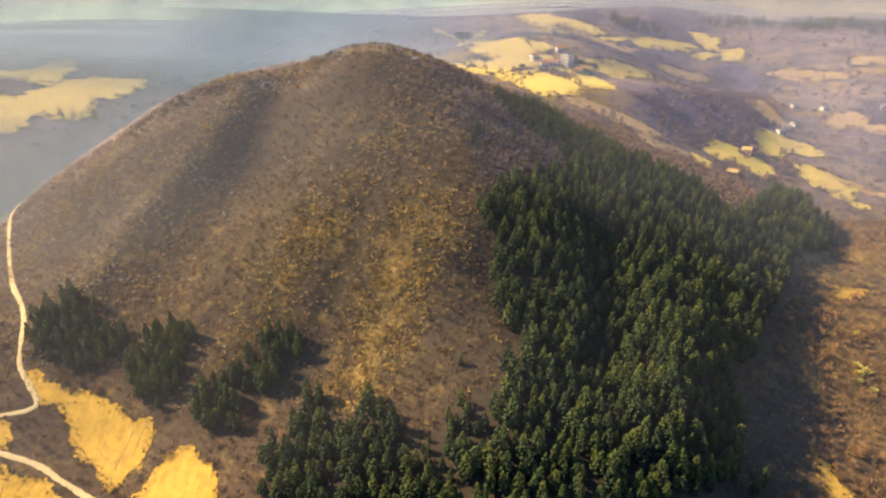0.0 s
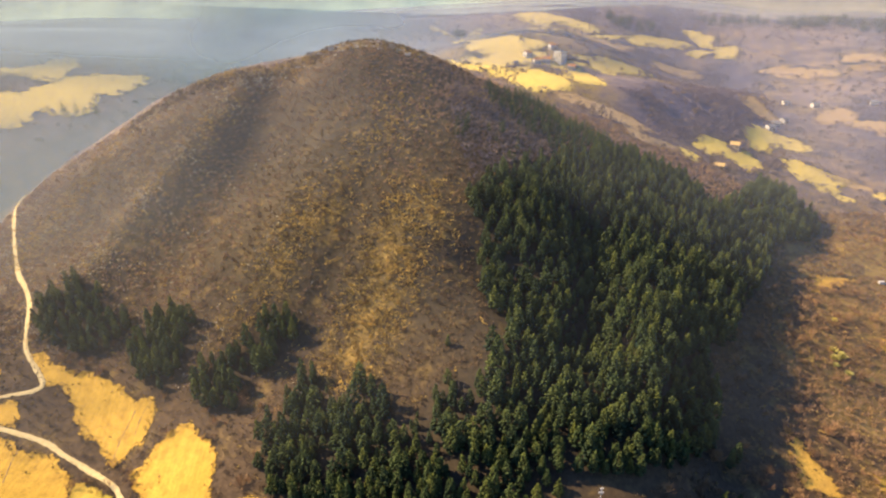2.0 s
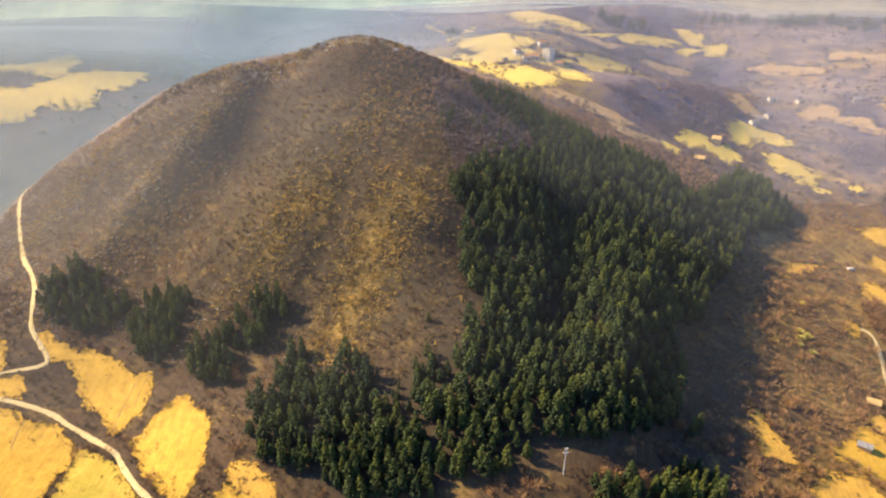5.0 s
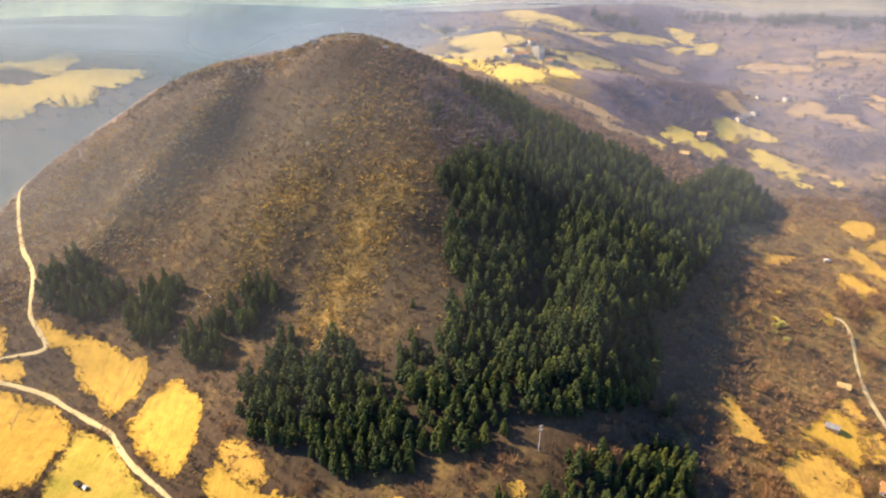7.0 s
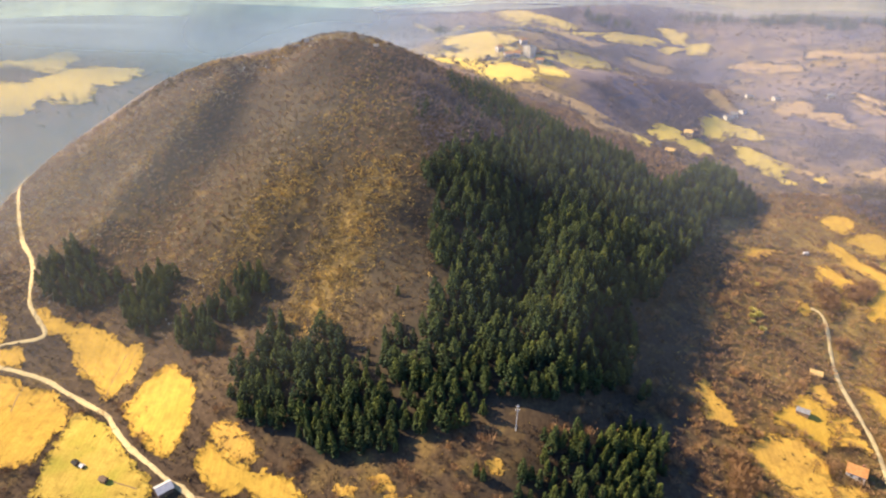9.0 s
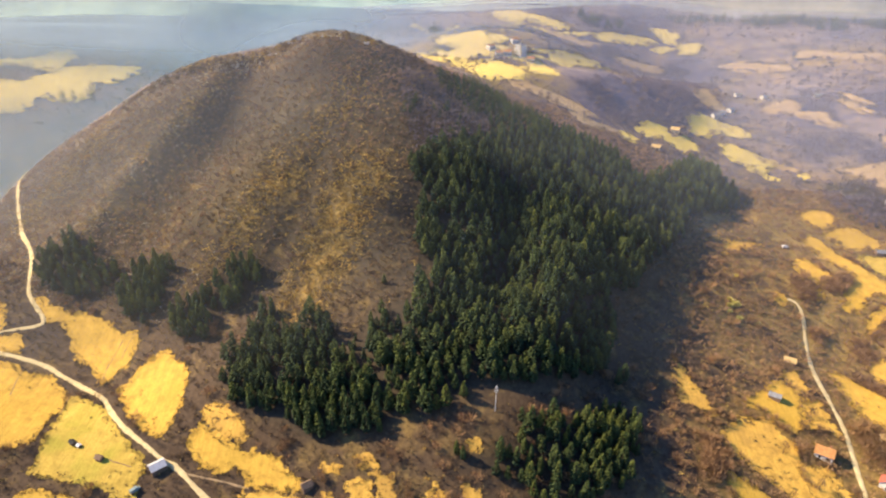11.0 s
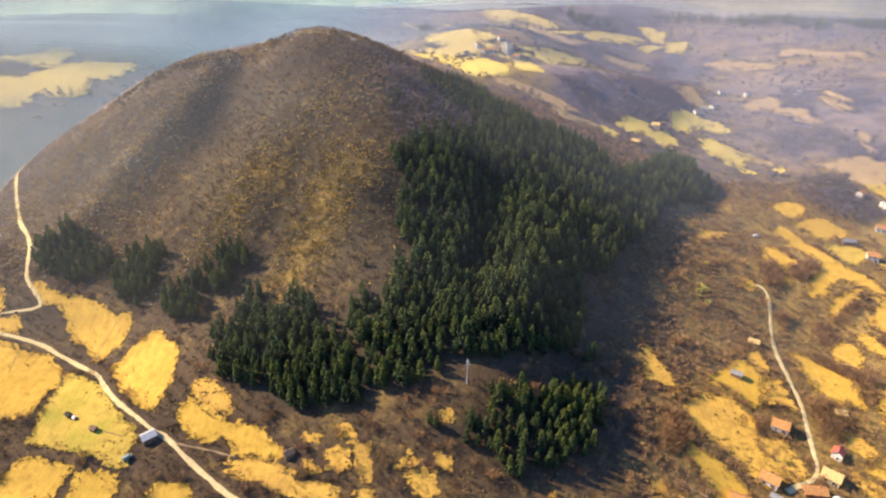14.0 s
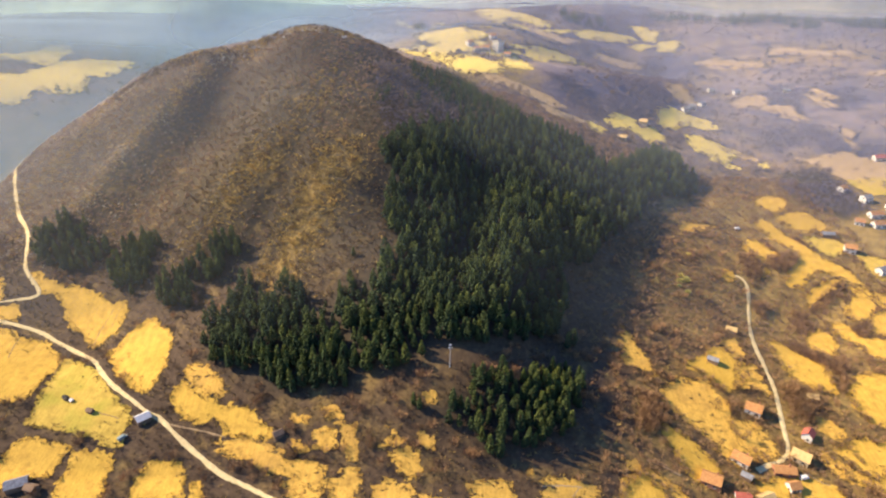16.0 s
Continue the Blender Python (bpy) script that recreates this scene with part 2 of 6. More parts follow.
def make_air(name, a, c):
    """Hazy air, lit the same from wherever it is seen: clear but for a share (attribute)."""
    m = bpy.data.materials.new(name)
    m.use_nodes = True
    t = m.node_tree
    t.nodes.remove(t.nodes["Principled BSDF"])
    p = coords(t)
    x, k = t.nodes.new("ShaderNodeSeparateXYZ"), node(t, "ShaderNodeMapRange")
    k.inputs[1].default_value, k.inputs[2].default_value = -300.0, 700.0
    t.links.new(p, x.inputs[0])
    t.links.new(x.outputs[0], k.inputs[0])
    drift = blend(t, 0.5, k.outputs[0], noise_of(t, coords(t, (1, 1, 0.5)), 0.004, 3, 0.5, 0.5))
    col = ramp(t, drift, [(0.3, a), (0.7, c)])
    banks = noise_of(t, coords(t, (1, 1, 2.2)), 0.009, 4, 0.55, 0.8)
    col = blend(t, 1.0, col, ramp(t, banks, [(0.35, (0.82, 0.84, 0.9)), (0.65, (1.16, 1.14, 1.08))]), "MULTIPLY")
    glow, up = t.nodes.new("ShaderNodeBsdfDiffuse"), node(t, "ShaderNodeCombineXYZ", Z=1.0)
    t.links.new(col, glow.inputs["Color"])
    t.links.new(up.outputs[0], glow.inputs["Normal"])
    beyond, down = t.nodes.new("ShaderNodeBsdfTranslucent"), node(t, "ShaderNodeCombineXYZ", Z=-1.0)
    t.links.new(col, beyond.inputs["Color"])
    t.links.new(down.outputs[0], beyond.inputs["Normal"])
    both = t.nodes.new("ShaderNodeMixShader")
    t.links.new(glow.outputs[0], both.inputs[1])
    t.links.new(beyond.outputs[0], both.inputs[2])
    clear, mix = t.nodes.new("ShaderNodeBsdfTransparent"), t.nodes.new("ShaderNodeMixShader")
    share = t.nodes.new("ShaderNodeAttribute")
    share.attribute_name = "tone"
    t.links.new(share.outputs["Fac"], mix.inputs[0])
    t.links.new(clear.outputs[0], mix.inputs[1])
    t.links.new(both.outputs[0], mix.inputs[2])
    t.links.new(mix.outputs[0], t.nodes["Material Output"].inputs[0])
    return m


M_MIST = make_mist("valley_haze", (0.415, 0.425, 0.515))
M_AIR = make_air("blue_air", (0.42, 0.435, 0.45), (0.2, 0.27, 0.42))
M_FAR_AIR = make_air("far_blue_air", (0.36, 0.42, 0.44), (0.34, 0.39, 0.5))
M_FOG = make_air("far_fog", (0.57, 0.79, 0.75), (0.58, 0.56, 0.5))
M_RUBBER = make_plain("rubber", (0.02, 0.02, 0.02), (0.035, 0.035, 0.035), 2.0)

# ---- the land ----
# the hill: a soft pyramid of eight facets (direction, fall, offset) under a blunt summit
SUMMIT = (-62.88, 411.9, 173.06)
FACETS = [(-100, 0.63, -7.28), (-70, 0.55, 11.01), (-30, 0.57, 10.04), (20, 0.21, 9.34), (75, 0.25, -8.28), (150, 0.47, 10.44), (200, 0.69, 22.36), (235, 0.73, -3.66)]
# swells and hollows of the country round it (x, y, width, depth, height)
SWELLS = [(120, 680, 140, 110, 51.15), (-420, 640, 160, 160, 4.19), (50, 880, 200, 130, -9.35), (300, 1050, 220, 160, -5.25), (420, 800, 160, 200, -51.37), (300, 560, 120, 140, -13.31), (260, 130, 120, 90, -6.58), (-330, 420, 120, 110, -35.54), (200, 1010, 170, 110, 16), (420, 690, 60, 60, 5), (430, 1250, 190, 75, 24), (900, 1220, 260, 140, -24)]
# ribs and gullies on its flanks
RIBS = [(-50, 470, 70, 40, -11.23), (-150, 455, 60, 40, -1.18), (50, 450, 60, 40, -11.83), (-270, 420, 60, 50, 6.32), (130, 440, 60, 50, -6.78), (-106, 365, 40, 60, -13.63), (-170, 330, 40, 50, 3.08), (-75, 222, 45, 35, -11.25), (125, 188, 45, 40, -10.56), (175, 365, 45, 50, 8.22), (270, 408, 45, 45, 10.23), (45, 190, 45, 40, 9.13), (45, 390, 40, 40, -3.83), (225, 195, 50, 40, 1.29), (300, 245, 50, 40, -12.26), (-145, 205, 50, 35, -6.73), (-65, 415, 50, 35, 6.45), (70, 148, 45, 30, 8.79), (-35, 265, 35, 60, -3.51)]

# the ridge line and the saddles behind it
SHOULDERS = [(-300, 430, 30, 30, 3.5), (-220, 415, 30, 30, 1.9), (-180, 415, 30, 30, 5.5), (-140, 415, 30, 30, 4.0), (-100, 415, 30, 30, 4.8), (-20, 410, 30, 30, 2.0), (20, 415, 30, 30, 2.4), (60, 425, 30, 30, 3.7), (100, 440, 30, 30, -3.1), (30, 480, 42, 42, -2.7), (90, 500, 42, 42, -12.7), (150, 520, 42, 42, -13.3), (210, 510, 42, 42, -8.4), (330, 520, 42, 42, 5.9), (150, 590, 42, 42, -4.0), (90, 570, 42, 42, -4.7), (-210, 460, 30, 30, 5.7), (-260, 470, 30, 30, 2.4), (30, 860, 70, 70, 6.9), (0, 530, 42, 42, -8.7), (50, 530, 42, 42, -10.6), (370, 480, 42, 42, -6.9), (-50, 540, 42, 42, -6.1), (-75, 440, 16, 16, -4.1)]


# creases down the open flank (from x, y to x, y, width, height)
CREASES = [(-104, 404, -158, 272, 32, -13), (-130, 402, -200, 296, 15, 5), (25, 262, 62, 222, 18, -9), (50, 215, 48, 190, 12, -4), (-75, 372, -112, 262, 13, -2.5), (-40, 300, -62, 238, 9, -2.5), (90, 182, 116, 255, 15, 8), (116, 168, 160, 248, 12, -3.5), (88, 294, 75, 224, 15, -11), (298, 428, 272, 388, 20, -9), (268, 425, 240, 385, 14, 4)]


def crease(x, y, x1, y1, x2, y2, w, h):
    dx, dy = x2 - x1, y2 - y1
    u = np.clip(((x - x1) * dx + (y - y1) * dy) / (dx * dx + dy * dy), 0, 1)
    d = np.hypot(x - x1 - u * dx, y - y1 - u * dy)
    return h * np.exp(-(d / w) ** 2)


def bump(x, y, cx, cy, wx, wy, h):
    return h * np.exp(-((x - cx) / wx) ** 2 - ((y - cy) / wy) ** 2)


def soft_max(parts, k):
    parts = np.array(parts)
    top = parts.max(0)
    return top + k * np.log(np.exp((parts - top) / k).sum(0))


def waves(x, y, size, seed):
    """Gentle uneven rolling, about -1 to 1."""
    out = 0
    for n in range(4):
        a = seed * 1.7 + n * 1.3
        s = size * (0.62 ** n)
        out = out + 0.62 ** n * np.sin((x * math.cos(a) + y * math.sin(a)) / s + 2.1 * n + seed) * np.cos((y * math.cos(a + 0.6) - x * math.sin(a + 0.6)) / (s * 1.3) + seed * 0.7)
    return out / 1.6


def country_z(x, y):
    """Height of the land without the hill."""
    yy = 980 - soft_max([980 - y, 0 * y], 60.0)
    yy = soft_max([yy, 0 * y - 250], 60.0)
    xx = 560 * np.tanh(x / 560)
    base = 2.32 + -3.92 * xx / 100 + 16.98 * (yy - 200) / 100
    for s in SWELLS:
        base = base + bump(x, y, *s)
    far = 1 / (1 + np.exp(-(np.hypot(x, y - 250) - 760) / 90))
    left = 1 / (1 + np.exp((x + 120) / 130)) * (1 / (1 + np.exp(-(y - 880) / 60)))
    beyond = 1 / (1 + np.exp(-(y - 1300) / 110))
    ridge = 1 / (1 + np.exp(-(y - 2500 - 0.12 * x) / 160))
    return base + far * 6 * waves(x, y, 170, 3.0) - 60 * left - 70 * beyond + beyond * 24 * waves(x, y, 420, 5.0) + ridge * (280 + 60 * waves(x, y, 500, 7.0))


def ground_z(x, y):
    """Height of the land at x, y (numpy arrays)."""
    x, y = np.asarray(x, float), np.asarray(y, float)
    sides = [SUMMIT[2] + 0 * x]
    for turn, fall, off in FACETS:
        a = math.radians(turn)
        sides.append(SUMMIT[2] + off - fall * ((x - SUMMIT[0]) * math.cos(a) + (y - SUMMIT[1]) * math.sin(a)))
    z = soft_max([-soft_max([-s for s in sides], 9.0), country_z(x, y)], 6.0)
    for s in RIBS + SHOULDERS:
        z = z + bump(x, y, *s)
    for s in CREASES:
        z = z + crease(x, y, *s)
    return z

# outlines of meadows, tracks and woods on the plan
DRY_FIELDS = []
DRY_FIELDS.append([(-214.2, 253.8), (-207.6, 253.5), (-203.2, 247.2), (-195.3, 246.2), (-189.2, 241.3), (-175.6, 239.9), (-161.5, 232.2), (-148.0, 223.7), (-137.1, 221.4), (-134.7, 217.6), (-134.8, 212.6), (-136.1, 202.0), (-140.3, 199.5), (-141.8, 193.8), (-145.4, 192.7), (-153.6, 199.9), (-156.3, 204.3), (-164.1, 206.5), (-168.8, 210.6), (-174.7, 220.4), (-183.5, 229.3), (-189.1, 233.5), (-194.6, 233.7), (-199.1, 237.0), (-207.4, 244.6)])
DRY_FIELDS.append([(-133.9, 186.9), (-129.4, 190.5), (-129.3, 196.7), (-124.1, 203.3), (-117.7, 207.3), (-113.0, 207.0), (-108.9, 200.6), (-100.2, 195.8), (-94.6, 187.6), (-94.9, 178.9), (-93.5, 169.6), (-95.0, 164.6), (-95.6, 156.0), (-99.4, 153.9), (-107.5, 158.8), (-113.9, 164.3), (-122.0, 169.1), (-124.9, 176.7), (-128.4, 179.4)])
DRY_FIELDS.append([(-223.5, 217.0), (-215.8, 221.3), (-205.1, 223.8), (-200.9, 214.2), (-199.1, 208.6), (-209.4, 210.2), (-220.0, 211.2)])
DRY_FIELDS.append([(-232.0, 203.7), (-204.9, 202.4), (-191.3, 198.5), (-184.5, 196.1), (-175.4, 196.0), (-166.7, 188.7), (-158.7, 183.9), (-156.6, 173.0), (-160.6, 168.0), (-159.4, 157.0), (-160.3, 149.7), (-171.6, 146.5), (-193.0, 143.7)])
DRY_FIELDS.append([(-164.7, 108.2), (-151.0, 111.7), (-150.7, 122.8), (-144.4, 126.3), (-133.2, 123.4), (-123.2, 122.7), (-123.2, 117.3), (-124.1, 111.1), (-125.0, 105.1), (-133.9, 104.8), (-137.0, 100.9), (-143.4, 98.7), (-157.5, 96.9)])
DRY_FIELDS.append([(-120.0, 119.0), (-114.6, 119.1), (-107.9, 119.3), (-101.1, 119.5), (-98.5, 110.3), (-97.8, 103.0), (-96.0, 93.2), (-115.9, 92.6), (-118.9, 100.9), (-116.8, 109.8)])
DRY_FIELDS.append([(-81.7, 113.2), (-74.4, 113.9), (-65.6, 113.5), (-62.0, 105.4), (-59.0, 94.2), (-82.7, 93.6), (-84.2, 104.8)])
DRY_FIELDS.append([(-83.7, 150.1), (-81.2, 159.4), (-74.3, 157.0), (-68.8, 151.0), (-61.1, 148.2), (-56.4, 144.1), (-49.7, 144.7), (-42.6, 142.5), (-36.8, 139.9), (-33.4, 135.0), (-27.9, 131.9), (-23.3, 127.7), (-28.2, 126.5), (-39.9, 128.4), (-48.9, 130.1), (-53.0, 134.6), (-58.1, 138.4), (-64.1, 135.1), (-73.0, 138.5), (-79.6, 145.0)])
DRY_FIELDS.append([(-57.6, 104.0), (-54.5, 104.1), (-49.8, 94.5), (-55.4, 94.3)])
DRY_FIELDS.append([(-232.2, 249.1), (-227.5, 244.4), (-217.6, 228.0), (-218.4, 225.8), (-226.8, 225.3), (-241.5, 249.1)])
DRY_FIELDS.append([(177.4, 143.8), (184.7, 142.0), (191.7, 135.1), (198.4, 128.1), (202.1, 122.3), (189.9, 113.1), (183.9, 116.7), (180.3, 123.6), (178.1, 130.9), (174.3, 136.5)])
DRY_FIELDS.append([(149.0, 109.8), (158.5, 113.9), (162.9, 109.1), (166.3, 101.5), (146.5, 99.1)])
DRY_FIELDS.append([(223.4, 206.8), (234.0, 206.2), (240.4, 195.5), (245.0, 193.8), (234.2, 180.2), (224.9, 173.4), (218.4, 178.5), (212.4, 185.6), (202.8, 188.0), (206.1, 192.7), (216.2, 196.6)])
DRY_FIELDS.append([(238.1, 123.6), (248.5, 120.9), (258.6, 118.1), (259.1, 108.8), (236.1, 107.9), (233.4, 113.9)])
DRY_FIELDS.append([(270.6, 141.6), (285.6, 145.4), (298.8, 142.7), (309.0, 138.5), (298.4, 121.9), (281.0, 121.8), (275.5, 127.6), (269.0, 137.5)])
DRY_FIELDS.append([(217.7, 117.5), (235.8, 121.9), (230.3, 107.6), (214.3, 106.6)])
DRY_FIELDS.append([(333.9, 394.5), (348.6, 399.2), (358.9, 394.4), (359.0, 384.3), (348.9, 373.6), (338.6, 367.0), (331.1, 371.7), (328.9, 385.5)])
DRY_FIELDS.append([(335.5, 360.3), (352.5, 370.9), (366.9, 370.8), (370.8, 359.8), (376.2, 347.8), (367.8, 340.7), (350.4, 338.1), (340.3, 340.8), (336.2, 351.6)])
DRY_FIELDS.append([(314.4, 349.9), (324.3, 356.6), (329.4, 347.0), (331.6, 332.2), (336.7, 324.2), (341.3, 315.6), (345.1, 305.7), (353.6, 297.2), (359.3, 288.3), (360.1, 278.4), (364.4, 268.2), (377.3, 253.5), (370.9, 243.0), (358.8, 257.9), (356.5, 271.7), (352.2, 278.8), (344.0, 286.6), (335.4, 290.1), (326.2, 283.6), (318.8, 275.5), (310.9, 275.8), (309.6, 282.9), (316.0, 290.3), (321.5, 300.9), (331.4, 308.5), (328.1, 315.3), (320.6, 322.7), (315.2, 336.0)])
DRY_FIELDS.append([(293.5, 321.5), (302.7, 327.8), (306.5, 320.8), (311.5, 312.2), (319.9, 308.6), (310.1, 302.1), (301.0, 297.4), (294.1, 301.6), (290.1, 313.1)])
DRY_FIELDS.append([(294.4, 291.5), (300.9, 294.0), (300.5, 286.7), (294.1, 285.1)])
DRY_FIELDS.append([(320.9, 270.8), (334.3, 279.0), (345.2, 280.9), (348.4, 275.2), (335.6, 268.9), (325.5, 263.4), (319.1, 257.4), (316.5, 260.1)])
DRY_FIELDS.append([(349.0, 272.5), (359.8, 274.2), (362.9, 265.5), (359.6, 252.4), (350.3, 245.6), (342.2, 240.7), (336.0, 246.2), (339.1, 256.1), (350.2, 267.0)])
DRY_FIELDS.append([(353.3, 247.8), (375.7, 250.8), (357.6, 221.3), (342.9, 229.3), (342.2, 237.4)])
DRY_FIELDS.append([(324.5, 245.0), (334.5, 239.8), (339.5, 226.4), (355.2, 217.5), (343.0, 198.0), (329.5, 209.6), (328.3, 219.2), (325.7, 227.0), (320.5, 234.0)])
DRY_FIELDS.append([(301.9, 237.3), (314.2, 239.3), (319.8, 229.3), (313.6, 217.3), (307.0, 210.1), (301.3, 212.6), (296.9, 221.0)])
DRY_FIELDS.append([(268.8, 221.8), (277.8, 224.3), (283.4, 216.6), (289.8, 208.2), (296.3, 200.8), (294.8, 191.9), (292.2, 180.7), (289.1, 176.2), (281.6, 179.9), (273.3, 183.7), (268.6, 191.5), (267.7, 202.0)])
DRY_FIELDS.append([(307.3, 189.6), (319.8, 193.8), (336.4, 187.7), (312.1, 148.7), (298.9, 155.3), (295.9, 163.8), (297.2, 176.4), (301.6, 182.7)])
DRY_FIELDS.append([(273.2, 142.1), (286.5, 147.1), (296.7, 143.5), (306.7, 139.9), (297.5, 125.0), (282.9, 130.0), (277.0, 135.2)])
DRY_FIELDS.append([(264.3, 128.4), (275.0, 126.6), (294.3, 120.1), (287.2, 109.0), (272.5, 117.5)])
DRY_FIELDS.append([(266.0, 289.1), (271.8, 287.6), (272.1, 282.5), (265.9, 277.2), (264.0, 281.2)])
GREEN_FIELDS = []
GREEN_FIELDS.append([(-158.0, 184.4), (-151.2, 180.7), (-142.8, 176.8), (-134.5, 173.1), (-124.9, 161.0), (-116.1, 153.6), (-109.8, 146.2), (-103.0, 142.6), (-98.9, 137.5), (-100.5, 132.4), (-98.4, 122.7), (-101.8, 121.1), (-106.6, 122.5), (-112.9, 127.3), (-119.2, 128.7), (-128.3, 130.2), (-142.5, 133.1), (-151.8, 134.5), (-152.0, 145.4), (-154.1, 157.3), (-155.9, 170.6)])
GREEN_FIELDS.append([(339.0, 324.3), (351.6, 331.4), (365.9, 328.5), (375.3, 325.2), (371.2, 313.8), (358.3, 306.1), (351.3, 309.3), (345.9, 315.9)])
GREEN_FIELDS.append([(373.6, 310.3), (384.7, 306.9), (404.4, 297.1), (391.9, 277.1), (377.3, 280.0), (372.2, 292.8)])
GREEN_FIELDS.append([(438.0, 428.4), (490.5, 432.5), (470.1, 400.5), (443.3, 406.3)])
FAR_FIELDS = []
FAR_FIELDS.append([(34.4, 859.9), (63.7, 889.8), (82.7, 699.1), (95.9, 676.7), (101.8, 655.9), (106.9, 641.5), (100.0, 632.4), (84.5, 629.6), (65.9, 622.0), (52.1, 575.9), (42.0, 582.6), (35.8, 632.4), (23.4, 661.9), (45.2, 640.1), (53.4, 646.1), (45.6, 660.0), (36.3, 675.6), (22.6, 825.7)])
FAR_FIELDS.append([(-16.9, 999.7), (0.1, 944.5), (17.9, 915.6), (30.5, 886.2), (24.0, 861.1), (5.0, 921.2), (-12.0, 963.8)])
FAR_FIELDS.append([(41.2, 885.8), (52.3, 936.2), (63.9, 945.3), (54.0, 898.7)])
FAR_FIELDS.append([(65.7, 547.0), (85.8, 605.9), (98.5, 614.0), (109.3, 603.2), (117.7, 577.8), (119.6, 551.2), (123.6, 539.9), (108.0, 524.4), (93.6, 512.4), (84.7, 500.3), (73.5, 488.0), (69.6, 517.3)])
FAR_FIELDS.append([(61.3, 557.3), (72.2, 605.6), (84.0, 620.6), (99.4, 625.0), (89.3, 612.3), (72.7, 562.9)])
FAR_FIELDS.append([(130.0, 625.4), (142.2, 624.5), (154.5, 606.0), (154.5, 569.0), (137.0, 555.7), (123.9, 553.9), (119.6, 591.9), (133.2, 604.2), (126.3, 620.0)])
FAR_FIELDS.append([(164.7, 651.3), (182.9, 662.3), (202.2, 674.3), (222.6, 687.6), (236.6, 687.2), (205.8, 645.0), (188.8, 640.8), (176.6, 627.1), (162.1, 633.6), (156.5, 638.6)])
FAR_FIELDS.append([(119.6, 1024.0), (150.0, 1060.0), (177.4, 1003.0), (205.9, 979.2), (224.7, 956.8), (240.1, 943.1), (216.6, 934.1), (193.1, 953.0), (167.6, 960.6), (157.0, 944.1), (132.9, 967.5)])
FAR_FIELDS.append([(129.0, 923.3), (147.7, 938.9), (154.1, 918.4), (111.6, 691.9)])
FAR_FIELDS.append([(159.9, 931.4), (189.5, 927.3), (199.9, 910.3), (174.4, 910.0)])
FAR_FIELDS.append([(273.5, 932.5), (305.8, 956.1), (341.7, 970.5), (370.2, 973.1), (380.9, 962.1), (347.8, 941.6), (318.6, 933.6), (283.4, 916.9)])
FAR_FIELDS.append([(384.2, 1021.8), (407.9, 1036.4), (420.7, 1016.4), (432.9, 996.1), (415.0, 977.4), (412.2, 959.8), (396.1, 966.8), (395.8, 996.9)])
FAR_FIELDS.append([(366.3, 926.9), (395.1, 948.1), (407.0, 942.8), (377.2, 918.0)])
FAR_FIELDS.append([(420.3, 956.7), (451.5, 969.7), (455.7, 955.8), (436.6, 925.2), (410.7, 926.1)])
FAR_FIELDS.append([(307.9, 586.7), (331.6, 613.7), (350.4, 618.2), (358.4, 613.5), (372.6, 608.8), (373.5, 586.2), (361.6, 571.0), (343.6, 574.8), (322.6, 567.0), (308.0, 539.2), (294.5, 540.0), (300.2, 561.4)])
FAR_FIELDS.append([(228.1, 508.2), (241.1, 524.5), (254.5, 530.7), (261.5, 525.3), (262.8, 516.7), (281.1, 522.9), (289.2, 513.4), (283.5, 500.9), (268.7, 488.1), (262.6, 494.6), (257.1, 503.0), (250.7, 509.1), (233.0, 497.1)])
FAR_FIELDS.append([(202.8, 481.7), (213.3, 486.6), (218.5, 477.1), (210.2, 462.4), (200.2, 460.4)])
FAR_FIELDS.append([(326.1, 535.8), (334.4, 538.6), (346.1, 526.1), (356.9, 512.5), (365.6, 504.5), (352.2, 496.2), (343.3, 483.3), (333.0, 484.8), (321.7, 496.3), (316.1, 509.8)])
FAR_FIELDS.append([(338.4, 484.6), (348.1, 481.9), (355.6, 470.3), (341.9, 464.4)])
FAR_FIELDS.append([(376.7, 482.4), (388.6, 488.5), (388.3, 480.2), (379.1, 470.7)])
FAR_FIELDS.append([(-477.3, 661.6), (-449.2, 663.0), (-431.2, 676.9), (-429.2, 697.8), (-421.6, 706.2), (-397.3, 674.2), (-398.9, 652.0), (-396.9, 627.6), (-411.9, 629.3), (-433.8, 641.2), (-465.9, 642.8)])
FAR_FIELDS.append([(-403.3, 611.3), (-391.8, 638.6), (-362.0, 649.5), (-335.6, 649.9), (-316.5, 657.3), (-308.6, 632.9), (-322.1, 608.8), (-343.9, 605.9), (-335.0, 567.8), (-355.9, 565.4), (-374.4, 570.6), (-383.7, 565.2), (-386.0, 546.5), (-407.2, 528.8), (-422.2, 528.9), (-454.0, 597.2), (-415.0, 594.2)])
FAR_FIELDS.append([(99.8, 629.4), (121.7, 634.4), (153.0, 636.3), (133.1, 626.2), (108.4, 623.6)])
FAR_FIELDS.append([(88.1, 683.8), (103.2, 671.9), (114.4, 656.3), (101.4, 650.0)])
FAR_FIELDS.append([(208.0, 907.8), (246.0, 927.2), (279.7, 940.4), (242.7, 910.0)])
FAR_FIELDS.append([(135.1, 644.1), (161.6, 651.8), (182.6, 660.5), (160.2, 642.3)])
FAR_FIELDS.append([(7.5, 661.8), (29.7, 629.5), (41.6, 563.6), (26.7, 575.1)])
FAR_FIELDS.append([(46.2, 566.5), (65.3, 609.9), (80.2, 610.0), (64.6, 546.7), (55.8, 555.5)])
DULL_FIELDS = []
